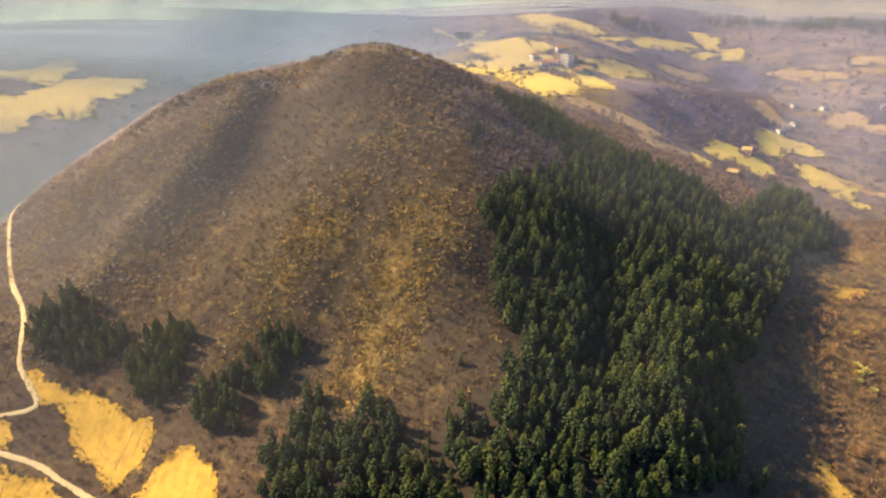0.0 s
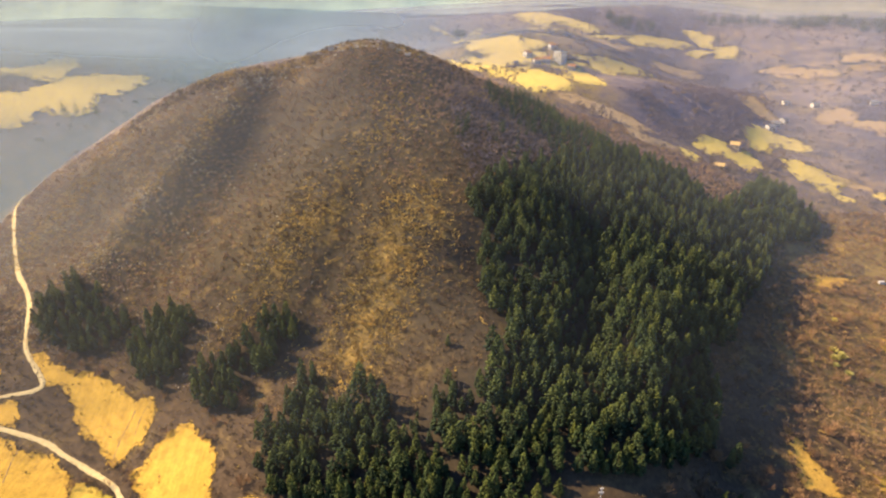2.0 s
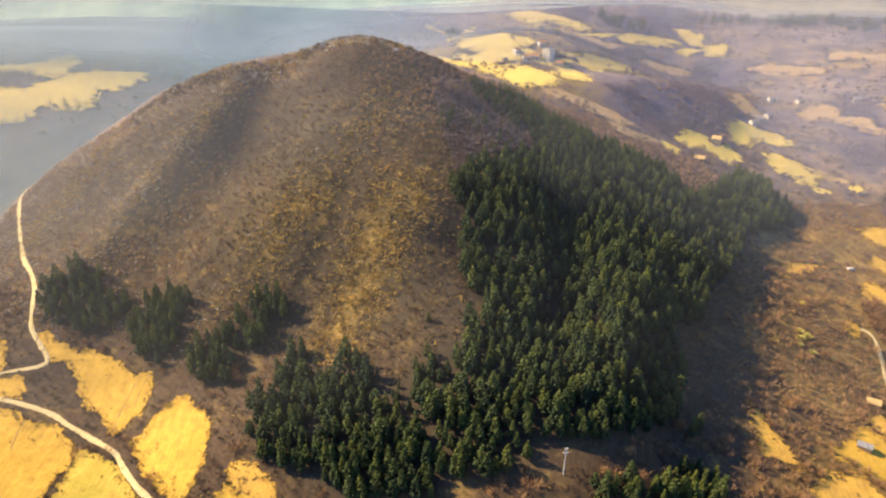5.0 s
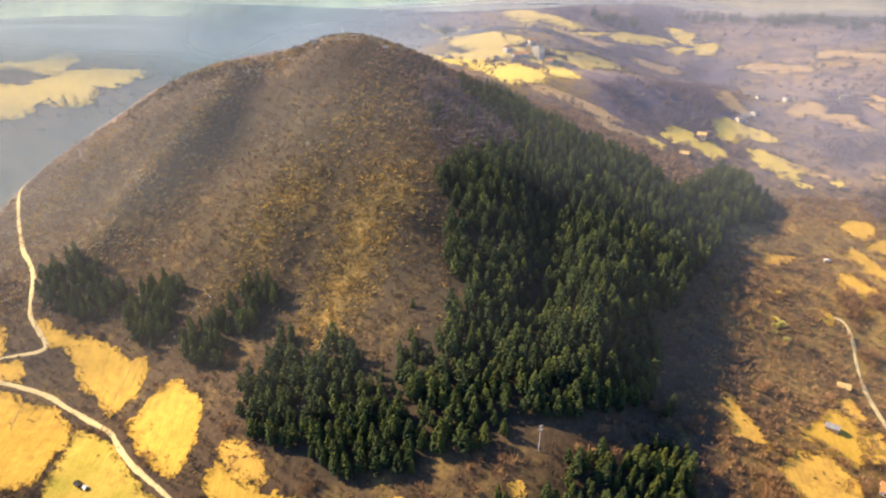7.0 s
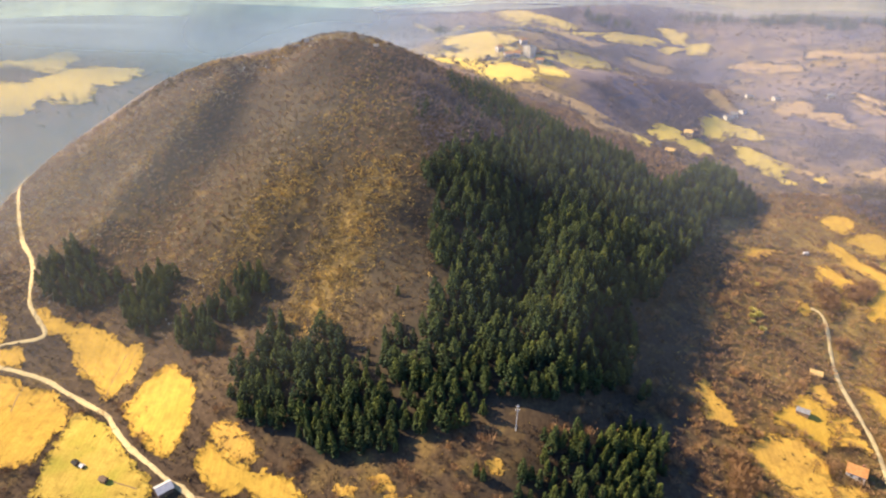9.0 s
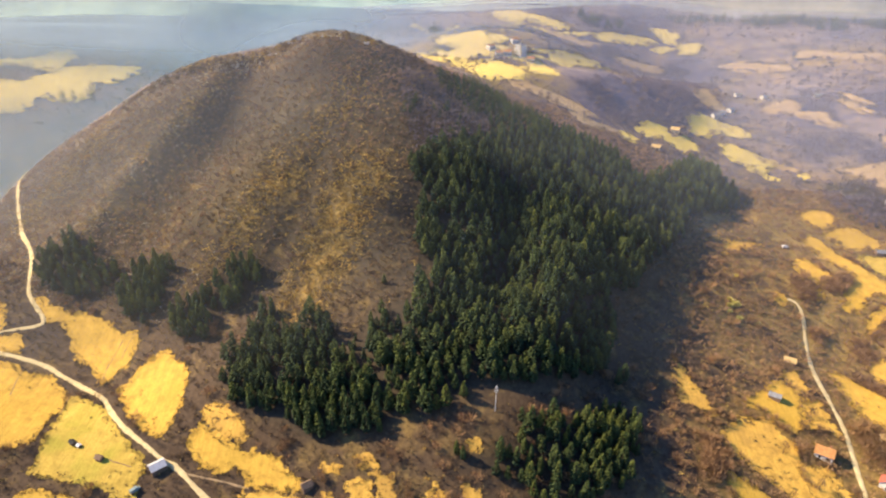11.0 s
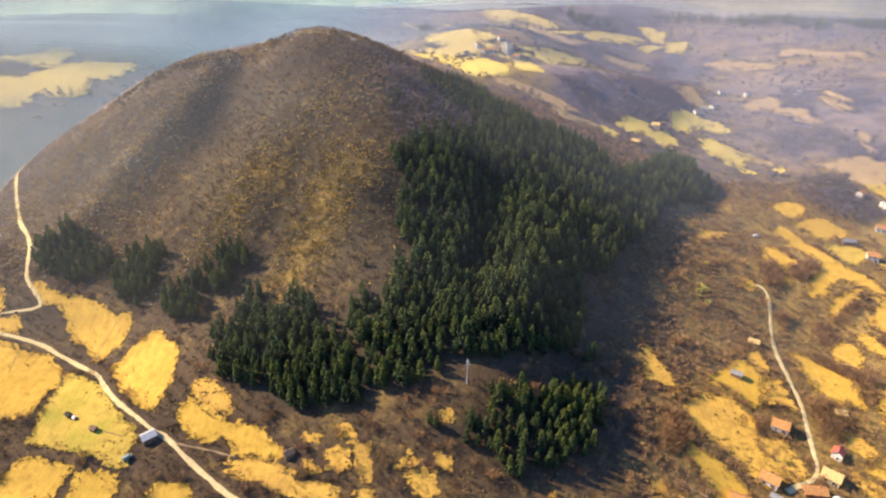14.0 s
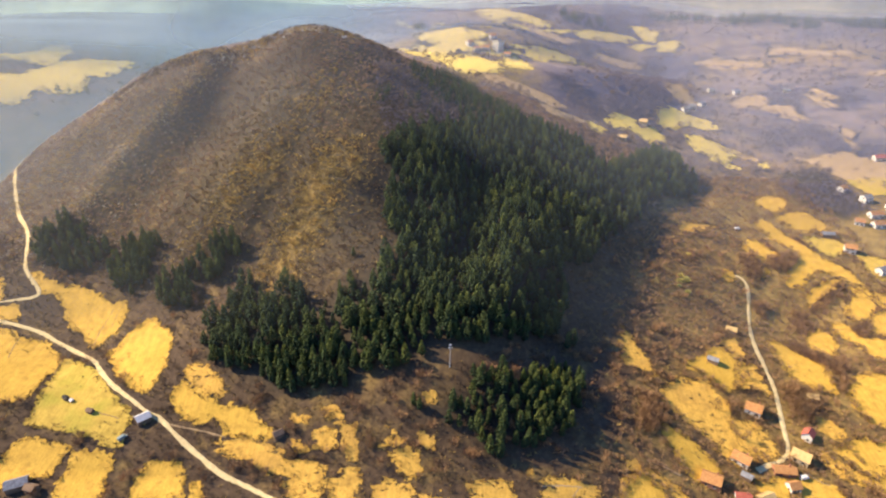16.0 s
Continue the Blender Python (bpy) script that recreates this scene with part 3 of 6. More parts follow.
DULL_FIELDS.append([(571.8, 882.7), (590.3, 872.1), (617.3, 849.4), (663.8, 823.9), (654.7, 809.0), (607.6, 831.4), (580.9, 853.1), (563.7, 857.1)])
DULL_FIELDS.append([(96.0, 510.4), (123.3, 518.6), (160.1, 512.9), (184.5, 500.5), (162.9, 477.3), (134.2, 488.5), (104.9, 497.9)])
DULL_FIELDS.append([(451.2, 881.6), (492.5, 883.1), (538.7, 844.2), (538.2, 826.5), (488.7, 853.2)])
DULL_FIELDS.append([(437.5, 690.9), (464.8, 717.4), (488.5, 729.9), (489.2, 705.0), (476.9, 675.5), (497.2, 659.4), (488.8, 633.6), (487.4, 604.9), (471.9, 609.5), (470.2, 639.5), (452.7, 667.4), (434.3, 663.9)])
DULL_FIELDS.append([(347.6, 516.9), (360.8, 514.6), (375.5, 504.7), (383.0, 492.9), (374.9, 492.4), (363.8, 503.2)])
DULL_FIELDS.append([(356.0, 703.7), (391.8, 762.0), (381.0, 691.9), (381.2, 666.8), (363.2, 649.2), (352.0, 665.8)])
DULL_FIELDS.append([(549.3, 721.3), (555.7, 699.9), (556.7, 658.6), (542.4, 666.2), (542.7, 694.3)])
DULL_FIELDS.append([(191.3, 939.9), (217.1, 910.8), (247.4, 889.9), (284.2, 900.9), (250.9, 866.1), (214.1, 869.2), (193.9, 898.7)])
DULL_FIELDS.append([(292.9, 864.8), (326.9, 864.4), (366.5, 867.5), (354.0, 841.0), (317.6, 831.5), (289.1, 833.7)])
DULL_FIELDS.append([(151.4, 471.5), (169.0, 470.1), (189.7, 479.0), (199.3, 479.2), (185.7, 460.3), (162.6, 453.2), (151.6, 460.2)])
DULL_FIELDS.append([(413.8, 484.0), (438.5, 483.4), (474.4, 497.3), (475.7, 480.0), (515.5, 471.9), (482.0, 419.3), (441.2, 424.8), (434.5, 445.6), (432.7, 467.3)])
DULL_FIELDS.append([(508.0, 567.3), (512.1, 547.6), (492.6, 524.1), (488.1, 496.3), (484.9, 505.6), (491.5, 532.8)])
DULL_FIELDS.append([(639.2, 739.3), (688.3, 745.5), (671.1, 718.3), (630.8, 724.7)])
DULL_FIELDS.append([(536.2, 701.3), (541.9, 678.3), (541.6, 645.5), (541.2, 626.6), (531.0, 638.3), (530.5, 669.5)])
ROUGH_FIELDS = []
ROUGH_FIELDS.append([(-80.7, 165.8), (-75.6, 166.7), (-67.5, 163.9), (-60.8, 158.5), (-55.1, 152.1), (-58.4, 149.5), (-65.4, 153.1), (-72.2, 155.3), (-78.1, 161.3)])
ROUGH_FIELDS.append([(-56.4, 126.5), (-48.1, 127.2), (-39.7, 127.5), (-27.9, 125.1), (-24.8, 120.9), (-18.1, 118.0), (-13.2, 113.9), (-5.2, 115.0), (1.9, 113.5), (4.2, 107.0), (1.2, 100.5), (-9.0, 105.8), (-18.6, 107.2), (-30.3, 111.4), (-39.2, 114.2), (-47.6, 120.0)])
ROUGH_FIELDS.append([(-18.8, 137.3), (-7.3, 135.0), (-7.5, 132.3), (-15.3, 134.0)])
ROUGH_FIELDS.append([(-1.9, 138.1), (4.5, 138.0), (11.3, 133.6), (9.7, 129.7), (2.3, 132.1)])
ROUGH_FIELDS.append([(-4.0, 127.7), (2.7, 128.9), (7.6, 125.6), (7.0, 120.7), (2.5, 119.2), (-2.9, 120.0)])
ROUGH_FIELDS.append([(10.8, 127.2), (15.8, 128.4), (17.7, 120.0), (19.7, 110.4), (15.5, 114.1), (11.3, 122.8)])
ROUGH_FIELDS.append([(-17.4, 114.9), (-9.4, 115.7), (0.4, 114.6), (4.0, 110.6), (2.1, 103.8), (4.5, 96.8), (-6.6, 93.3), (-15.5, 105.5)])
ROUGH_FIELDS.append([(10.8, 107.9), (15.8, 111.6), (19.7, 112.8), (21.2, 102.9), (23.0, 92.7), (5.3, 91.0), (7.9, 100.0), (4.5, 105.2)])
ROUGH_FIELDS.append([(-14.3, 124.8), (-9.1, 122.7), (-4.3, 118.7), (-9.7, 117.8), (-13.4, 120.2)])
ROUGH_FIELDS.append([(31.1, 126.8), (35.3, 126.3), (39.1, 123.1), (35.5, 123.0)])
ROUGH_FIELDS.append([(27.3, 120.2), (34.2, 121.4), (41.4, 121.3), (40.3, 119.2), (34.3, 118.6), (28.2, 119.2)])
ROUGH_FIELDS.append([(34.4, 117.1), (48.1, 116.2), (48.9, 108.5), (47.3, 106.3), (40.8, 108.8), (35.9, 113.6)])
ROUGH_FIELDS.append([(47.9, 123.7), (54.9, 121.2), (56.8, 116.9), (52.2, 117.1), (48.6, 120.1)])
ROUGH_FIELDS.append([(27.3, 102.9), (35.1, 105.4), (47.0, 106.3), (46.6, 94.5), (27.0, 91.6)])
ROUGH_FIELDS.append([(72.3, 102.0), (82.9, 103.6), (92.1, 102.2), (91.3, 92.2), (77.1, 92.3)])
ROUGH_FIELDS.append([(49.9, 98.1), (57.8, 99.0), (61.7, 93.0), (50.1, 92.0)])
ROUGH_FIELDS.append([(49.9, 137.5), (56.1, 138.2), (58.9, 135.4), (53.3, 134.0)])
ROUGH_FIELDS.append([(105.8, 105.9), (118.1, 107.3), (126.0, 105.5), (134.1, 104.9), (133.3, 97.9), (106.0, 96.1)])
ROUGH_FIELDS.append([(169.9, 210.3), (175.3, 202.9), (179.8, 192.8), (184.9, 180.2), (178.9, 176.9), (171.6, 181.0), (163.7, 183.2)])
ROUGH_FIELDS.append([(180.2, 163.9), (194.6, 178.4), (210.6, 180.5), (216.9, 174.4), (221.2, 163.6), (220.0, 156.3), (230.3, 146.6), (230.5, 136.4), (218.3, 125.5), (209.0, 124.6), (203.5, 133.7), (200.2, 141.5), (191.6, 148.5), (184.9, 157.7)])
ROUGH_FIELDS.append([(151.5, 120.5), (162.3, 117.4), (172.3, 111.9), (177.3, 105.6), (171.9, 106.3), (161.1, 113.0), (150.6, 116.8)])
ROUGH_FIELDS.append([(247.3, 337.6), (263.4, 344.2), (281.3, 342.6), (267.2, 335.2), (251.8, 330.0), (240.4, 323.0)])
ROUGH_FIELDS.append([(267.8, 159.4), (276.6, 157.8), (281.3, 148.9), (275.3, 143.5), (267.4, 152.1)])
ROUGH_FIELDS.append([(262.2, 137.3), (268.8, 131.4), (276.4, 124.0), (280.4, 119.9), (266.3, 121.5), (260.6, 127.2)])
ROUGH_FIELDS.append([(217.6, 154.2), (230.8, 155.5), (237.4, 147.1), (239.0, 136.9), (232.4, 130.5), (223.8, 131.5), (217.7, 138.7)])
ROUGH_FIELDS.append([(234.9, 190.5), (249.0, 196.6), (249.6, 189.9), (250.7, 177.6), (247.5, 173.4), (239.6, 176.7), (232.7, 172.2)])
ROUGH_FIELDS.append([(237.4, 216.7), (249.7, 219.3), (245.5, 199.4), (238.0, 198.4), (232.5, 209.8)])
WOOD_A = [(165.7, 543.5), (210.3, 588.8), (272.1, 667.9), (335.0, 706.3), (339.4, 661.1), (351.1, 636.6), (293.4, 573.5), (265.1, 536.4), (242.8, 530.5), (207.3, 503.3), (179.4, 480.1), (164.1, 482.2), (151.4, 496.3)]
WOOD_B = [(386.4, 457.2), (421.6, 462.2), (430.2, 419.2), (424.2, 378.2), (396.5, 359.1), (374.9, 372.1), (367.6, 396.9), (371.4, 431.4)]
WOOD_C = [(483.3, 726.8), (527.5, 751.5), (533.6, 703.3), (501.4, 626.2), (462.3, 601.1), (448.1, 641.7)]
WOOD_D = [(563.8, 721.1), (590.8, 704.8), (576.2, 641.8), (539.3, 611.5), (528.4, 639.6)]
WOOD_E = [(525.0, 1823.3), (622.6, 1810.9), (442.5, 1050.5), (389.3, 1003.5), (341.4, 1011.0)]
WOOD_F = [(245.9, 1706.6), (349.0, 1768.4), (392.6, 1650.2), (236.3, 971.0), (187.4, 954.6)]
WOOD_G = [(259.4, 883.0), (308.9, 904.1), (333.1, 888.3), (275.9, 831.1)]
WOOD_H = [(462.8, 589.0), (485.8, 572.3), (489.8, 524.4), (510.0, 499.4), (494.1, 466.0), (464.8, 480.5), (447.9, 512.5), (443.0, 549.6)]
WOOD_I = [(360.4, 852.3), (415.5, 889.4), (452.7, 866.8), (409.8, 780.1), (338.4, 704.3)]
WOOD_K = [(-567.0, 774.4), (-537.9, 813.4), (-456.8, 721.2), (-445.0, 681.1), (-477.8, 667.3), (-497.7, 666.7)]
WOOD_L = [(-478.5, 635.9), (-436.8, 642.6), (-408.6, 614.6), (-423.9, 596.9), (-452.9, 593.8)]
WOOD_M = [(384.1, 1140.6), (420.1, 1059.5), (354.0, 930.9), (316.9, 891.4), (295.2, 949.6)]
WOOD_N = [(166.8, 684.5), (248.3, 853.7), (278.6, 841.3), (329.6, 874.1), (300.2, 894.7), (247.4, 889.9)]
WOOD_O = [(404.2, 919.5), (436.5, 911.8), (413.8, 823.6), (372.6, 834.0), (372.7, 873.9)]
WOOD_P = [(411.8, 576.2), (454.0, 588.5), (450.9, 534.3), (409.9, 500.0), (391.8, 515.9)]
WOOD_Q = [(298.9, 1150), (335.0, 1150), (358.7, 1016.2), (309.2, 970.3), (262.7, 967.3)]
WOODLANDS = [WOOD_A, WOOD_B, WOOD_C, WOOD_D, WOOD_E, WOOD_F, WOOD_G, WOOD_H, WOOD_I, WOOD_K, WOOD_L, WOOD_M, WOOD_N, WOOD_O, WOOD_P, WOOD_Q]
THICKET_A = [(301.6, 299.0), (313.8, 307.4), (327.5, 309.1), (326.0, 299.5), (311.9, 288.3), (304.6, 290.8)]
THICKET_B = [(274.7, 256.6), (285.7, 263.4), (289.2, 256.9), (281.3, 248.0), (275.8, 249.3)]
THICKET_C = [(315.0, 257.2), (326.3, 265.4), (343.0, 276.1), (350.1, 278.3), (343.1, 268.1), (326.9, 258.1), (316.6, 252.1)]
THICKET_D = [(286.2, 225.7), (294.6, 217.1), (302.1, 205.0), (305.9, 199.4), (298.0, 191.5), (291.1, 204.4), (282.5, 215.3)]
THICKET_E = [(302.4, 199.4), (311.0, 205.0), (303.5, 189.2), (294.3, 175.8), (293.3, 180.0)]
THICKET_F = [(283.1, 300.9), (294.5, 307.9), (298.3, 296.0), (290.9, 282.6), (281.0, 284.2)]
THICKET_G = [(305.6, 257.8), (312.2, 255.1), (311.9, 242.2), (298.3, 230.6), (298.7, 242.6)]
THICKET_H = [(332.2, 235.6), (343.0, 238.9), (342.0, 227.7), (332.6, 226.7)]
# a broad shaded zone, planted with thicket trees to make it dark
SHADE_THICKET = [(169.0, 165.0), (182.0, 164.3), (180.8, 149.7), (167.6, 136.5), (160.3, 138.0)]
THICKET_J = [(257.0, 178.0), (270.9, 179.0), (275.0, 167.2), (262.7, 155.5), (254.7, 158.8)]
ROAD_A = [(-254.0, 216.4), (-230.9, 212.4), (-208.3, 208.4), (-197.3, 206.4), (-180.5, 202.6), (-169.4, 196.8), (-156.3, 190.5), (-140.3, 181.5), (-130.1, 170.6), (-119.0, 160.3), (-105.6, 150.4), (-94.1, 142.4), (-84.3, 137.3), (-72.3, 127.7), (-59.6, 118.5), (-45.7, 108.5), (-30.6, 101.7), (-20.4, 97.2), (3.7, 85.1)]
ROAD_B = [(-244.8, 203.0), (-232.8, 215.4), (-217.5, 224.3), (-208.9, 227.6), (-201.6, 230.2), (-198.5, 234.5), (-207.4, 244.6), (-217.2, 254.5), (-223.9, 264.6), (-231.5, 279.8), (-236.8, 292.0), (-246.5, 305.8), (-257.9, 318.4), (-271.6, 338.5), (-292.1, 370.3), (-333.1, 435.5), (-338.1, 454.1)]
ROAD_C = [(272.6, 284.2), (277.1, 282.7), (279.0, 276.5), (275.5, 264.0), (268.8, 247.4), (260.7, 225.0), (256.3, 207.4), (255.0, 192.7), (253.5, 177.8), (249.8, 162.2), (246.6, 149.4), (243.8, 138.9), (237.5, 131.8), (228.2, 127.9), (220.6, 124.1)]
FOREST_UP = [(17.6, 292.0), (25.2, 299.3), (34.5, 305.9), (44.6, 316.0), (58.0, 330.9), (72.5, 345.8), (82.3, 365.2), (98.1, 376.6), (121.3, 412.7), (137.5, 425.3), (150.5, 420.4), (166.2, 410.2), (184.0, 401.3), (190.1, 376.2), (215.5, 394.7), (251.5, 443.9), (277.2, 456.0), (286.9, 416.8), (282.7, 394.3), (258.4, 378.6), (229.3, 360.0), (211.9, 324.4), (173.3, 280.6), (160.8, 257.4), (139.9, 237.7), (137.6, 221.3), (127.0, 194.4), (97.9, 167.4), (82.1, 160.7), (62.4, 157.2), (44.0, 156.3), (24.1, 159.0), (22.4, 183.4), (-0.9, 185.8), (-3.2, 194.3), (13.1, 201.6), (27.4, 208.4), (35.4, 218.0), (26.5, 229.5), (25.1, 246.4), (20.5, 260.8), (26.9, 276.0), (17.4, 285.2)]
FOREST_LOW = [(-75.1, 178.2), (-65.8, 168.2), (-49.8, 160.6), (-39.6, 156.0), (-26.0, 147.7), (-13.7, 145.2), (-2.1, 146.4), (7.0, 143.9), (12.5, 147.3), (24.2, 148.4), (35.8, 148.8), (47.3, 152.7), (61.8, 157.1), (73.5, 159.7), (88.6, 163.4), (102.3, 175.4), (118.1, 195.0), (124.7, 206.8), (110.3, 226.3), (32.4, 215.4), (23.1, 207.0), (13.9, 200.1), (4.2, 199.2), (-1.7, 194.1), (-10.5, 186.7), (-21.7, 196.0), (-32.5, 210.0), (-39.1, 208.5), (-43.0, 202.1), (-53.6, 218.9), (-61.3, 221.2), (-68.1, 206.0), (-76.6, 193.9)]
CLEARING = [(50.0, 136.5), (56.0, 138.0), (60.0, 131.0), (72.0, 127.0), (53.0, 127.0)]
GROVE = [(45.0, 133.4), (50.5, 134.4), (61.7, 138.7), (70.2, 143.3), (84.8, 147.9), (102.8, 150.9), (124.4, 168.4), (139.7, 159.2), (136.5, 151.2), (128.1, 138.5), (123.1, 126.0), (108.4, 121.2), (105.1, 116.1), (85.8, 112.6), (75.3, 118.7), (69.9, 123.9), (53.5, 125.3), (45.1, 129.1)]
COPSE_A = [(-222.2, 270.2), (-229.0, 286.0), (-222.8, 294.3), (-209.1, 296.2), (-187.9, 284.5), (-182.9, 270.4), (-174.9, 274.5), (-164.1, 270.9), (-170.9, 254.7), (-181.0, 250.3), (-197.4, 254.3), (-213.1, 262.0)]
COPSE_B = [(-160.8, 249.1), (-157.0, 264.4), (-140.0, 267.0), (-124.1, 255.0), (-123.8, 242.7), (-126.2, 229.9), (-132.8, 223.4), (-146.8, 231.9)]
COPSE_C = [(-114.6, 217.3), (-114.1, 225.9), (-105.3, 235.5), (-94.1, 234.3), (-85.8, 241.7), (-79.7, 247.2), (-65.3, 240.4), (-67.4, 236.3), (-76.5, 225.9), (-91.6, 221.1), (-91.2, 208.1), (-104.8, 210.2)]
TOP_PINES = [(33.1, 409.9), (54.7, 418.9), (79.7, 448.7), (94.0, 449.9), (75.9, 386.9), (64.3, 369.5), (52.3, 368.4), (48.1, 384.4), (34.8, 385.0)]
NECK_PINES = [(90.1, 437.1), (107.5, 444.2), (129.5, 434.7), (113.4, 395.1), (88.5, 367.7), (73.7, 361.6), (70.0, 375.3)]
CREST_PINES = [(8.8, 335.9), (18.1, 358.8), (24.3, 347.6), (15.0, 332.1)]
LONE_PINES = [(135.7, 189.0), (131.9, 185.7), (7.5, 215.3)]
TRACKS = []
PATHS = []
TRACKS.append([(-146.1, 194.2), (-147.2, 199.5), (-147.1, 205.6), (-145.8, 212.9), (-144.2, 218.5)])
TRACKS.append([(-141.1, 207.4), (-140.8, 213.1), (-139.5, 217.6), (-137.3, 221.1)])
TRACKS.append([(-118.0, 141.5), (-112.9, 139.8), (-105.7, 137.8)])
TRACKS.append([(-190.6, 200.1), (-189.6, 191.4), (-186.8, 179.7)])
TRACKS.append([(-158.2, 182.9), (-156.6, 173.0), (-156.0, 169.7)])
PATHS.append([(106.2, 102.6), (113.5, 103.3), (120.8, 103.6), (125.7, 103.6)])
PATHS.append([(120.6, 98.8), (122.6, 101.4), (124.6, 103.5)])
PATHS.append([(162.2, 122.6), (170.3, 120.0), (178.1, 116.6)])
PATHS.append([(-79.0, 134.6), (-69.8, 132.8), (-59.1, 130.7), (-48.4, 128.1)])
PATHS.append([(242.9, 138.8), (247.1, 124.1), (255.3, 117.4)])


def land_z(x, y):
    """The land with its small unevenness near the hill."""
    x, y = np.asarray(x, float), np.asarray(y, float)
    near = 1 / (1 + np.exp((np.hypot(x - 30, y - 260) - 330) / 25))
    return ground_z(x, y) + near * (0.5 * waves(x, y, 11, 1.0) + 0.9 * waves(x, y, 26, 2.0))


def z_at(x, y):
    return float(land_z(np.array([x]), np.array([y]))[0])


def inside(px, py, poly):
    px, py = np.asarray(px), np.asarray(py)
    hit = np.zeros(px.shape, bool)
    n = len(poly)
    for i in range(n):
        (x1, y1), (x2, y2) = poly[i], poly[(i + 1) % n]
        if y1 == y2:
            continue
        hit ^= ((y1 > py) != (y2 > py)) & (px < (x2 - x1) * (py - y1) / (y2 - y1) + x1)
    return hit


def mesh_of(name, verts, faces, mat, tone=None, smooth=False):
    """A mesh from numpy arrays of vertices and of triangles or quads."""
    verts, faces = np.asarray(verts, np.float32), np.asarray(faces, np.int32)
    me = bpy.data.meshes.new(name)
    k = faces.shape[1]
    me.vertices.add(len(verts))
    me.vertices.foreach_set("co", verts.ravel())
    me.loops.add(faces.size)
    me.loops.foreach_set("vertex_index", faces.ravel())
    me.polygons.add(len(faces))
    me.polygons.foreach_set("loop_start", np.arange(0, faces.size, k, dtype=np.int32))
    me.polygons.foreach_set("use_smooth", np.full(len(faces), smooth, bool))
    me.update(calc_edges=True)
    if tone is not None:
        at = me.attributes.new("tone", "FLOAT", "POINT")
        at.data.foreach_set("value", np.asarray(tone, np.float32))
    me.materials.append(mat)
    return me


def part(name, bm, mat, parent, label=""):
    me = bpy.data.meshes.new(name)
    bm.to_mesh(me)
    bm.free()
    me.materials.append(mat)
    ob = new(name, me)
    ob.parent = parent
    return tagged(ob, label)


def growing(a, b, step, out_a, out_b, growth):
    mid = list(np.arange(a, b + 0.1, step))
    s, x = step, mid[-1]
    while x < out_b:
        s *= growth
        x += s
        mid.append(x)
    s, x, low = step, a, []
    while x > out_a:
        s *= growth
        x -= s
        low.append(x)
    return np.array(low[::-1] + mid)


# stretches of the open flank where grass has taken over (from x, y to x, y, width, share)
BANDS = [(-10, 284, -42, 212, 15, 1.3), (-64, 294, -97, 246, 12, 0.6), (-132, 398, -200, 300, 8, 0.35), (-22, 366, -32, 335, 9, 0.25), (-226, 395, -262, 340, 14, 0.5), (-22, 345, -66, 296, 16, 0.24), (-165, 426, -20, 409, 8, 0.9), (20, 385, 60, 400, 7, 0.4)]


# pastures round the far hamlets: x, y, half-widths, share of grass
PATCHES = [(85, 520, 75, 60, 0.9), (80, 640, 90, 110, 0.9), (215, 660, 70, 30, 0.6), (290, 525, 60, 35, 0.5), (345, 585, 50, 40, 0.5), (470, 640, 80, 40, 0.35), (250, 930, 190, 60, 0.5), (560, 850, 130, 40, 0.4), (440, 480, 60, 45, 0.4), (-400, 610, 110, 60, 0.6)]


def openness(x, y):
    """How far dead grass shows between the scrub, 0 to 1."""
    # grass begins past the wood's shadow band, so that ground stays darker
    east = 1 / (1 + np.exp(-(x - 180 - 0.3 * (y - 190)) / 10)) / (1 + np.exp((y - 430) / 25))
    far = 1 / (1 + np.exp(-(y - 520) / 40))
    patch = sum(g * np.exp(-((x - cx) / w) ** 2 - ((y - cy) / d) ** 2) for cx, cy, w, d, g in PATCHES)
    return np.clip(0.09 - 0.08 / (1 + np.exp((np.hypot((x + 70) / 1.2, y - 380) - 90) / 15)) + patch * (0.65 + 0.6 * waves(x, y, 17, 7.7)) + sum(crease(x, y, *q) for q in BANDS) * (0.22 + 0.22 * waves(x, y, 7, 3.3) + 0.2 * waves(x, y, 3.5, 1.3)) + east * (0.37 + 0.28 * waves(x, y, 16, 2.2)) + 0.42 / (1 + np.exp(-(x - 285) / 14)) / (1 + np.exp((y - 400) / 20)) + far * (0.1 + 0.45 * waves(x, y * 1.6, 55, 6.2)) + 0.06 * np.exp(-((x + 35) / 60) ** 2 - ((y - 280) / 75) ** 2) + 0.14 * np.exp(-((x - 30) / 75) ** 2 - ((y - 128) / 28) ** 2), 0, 1)


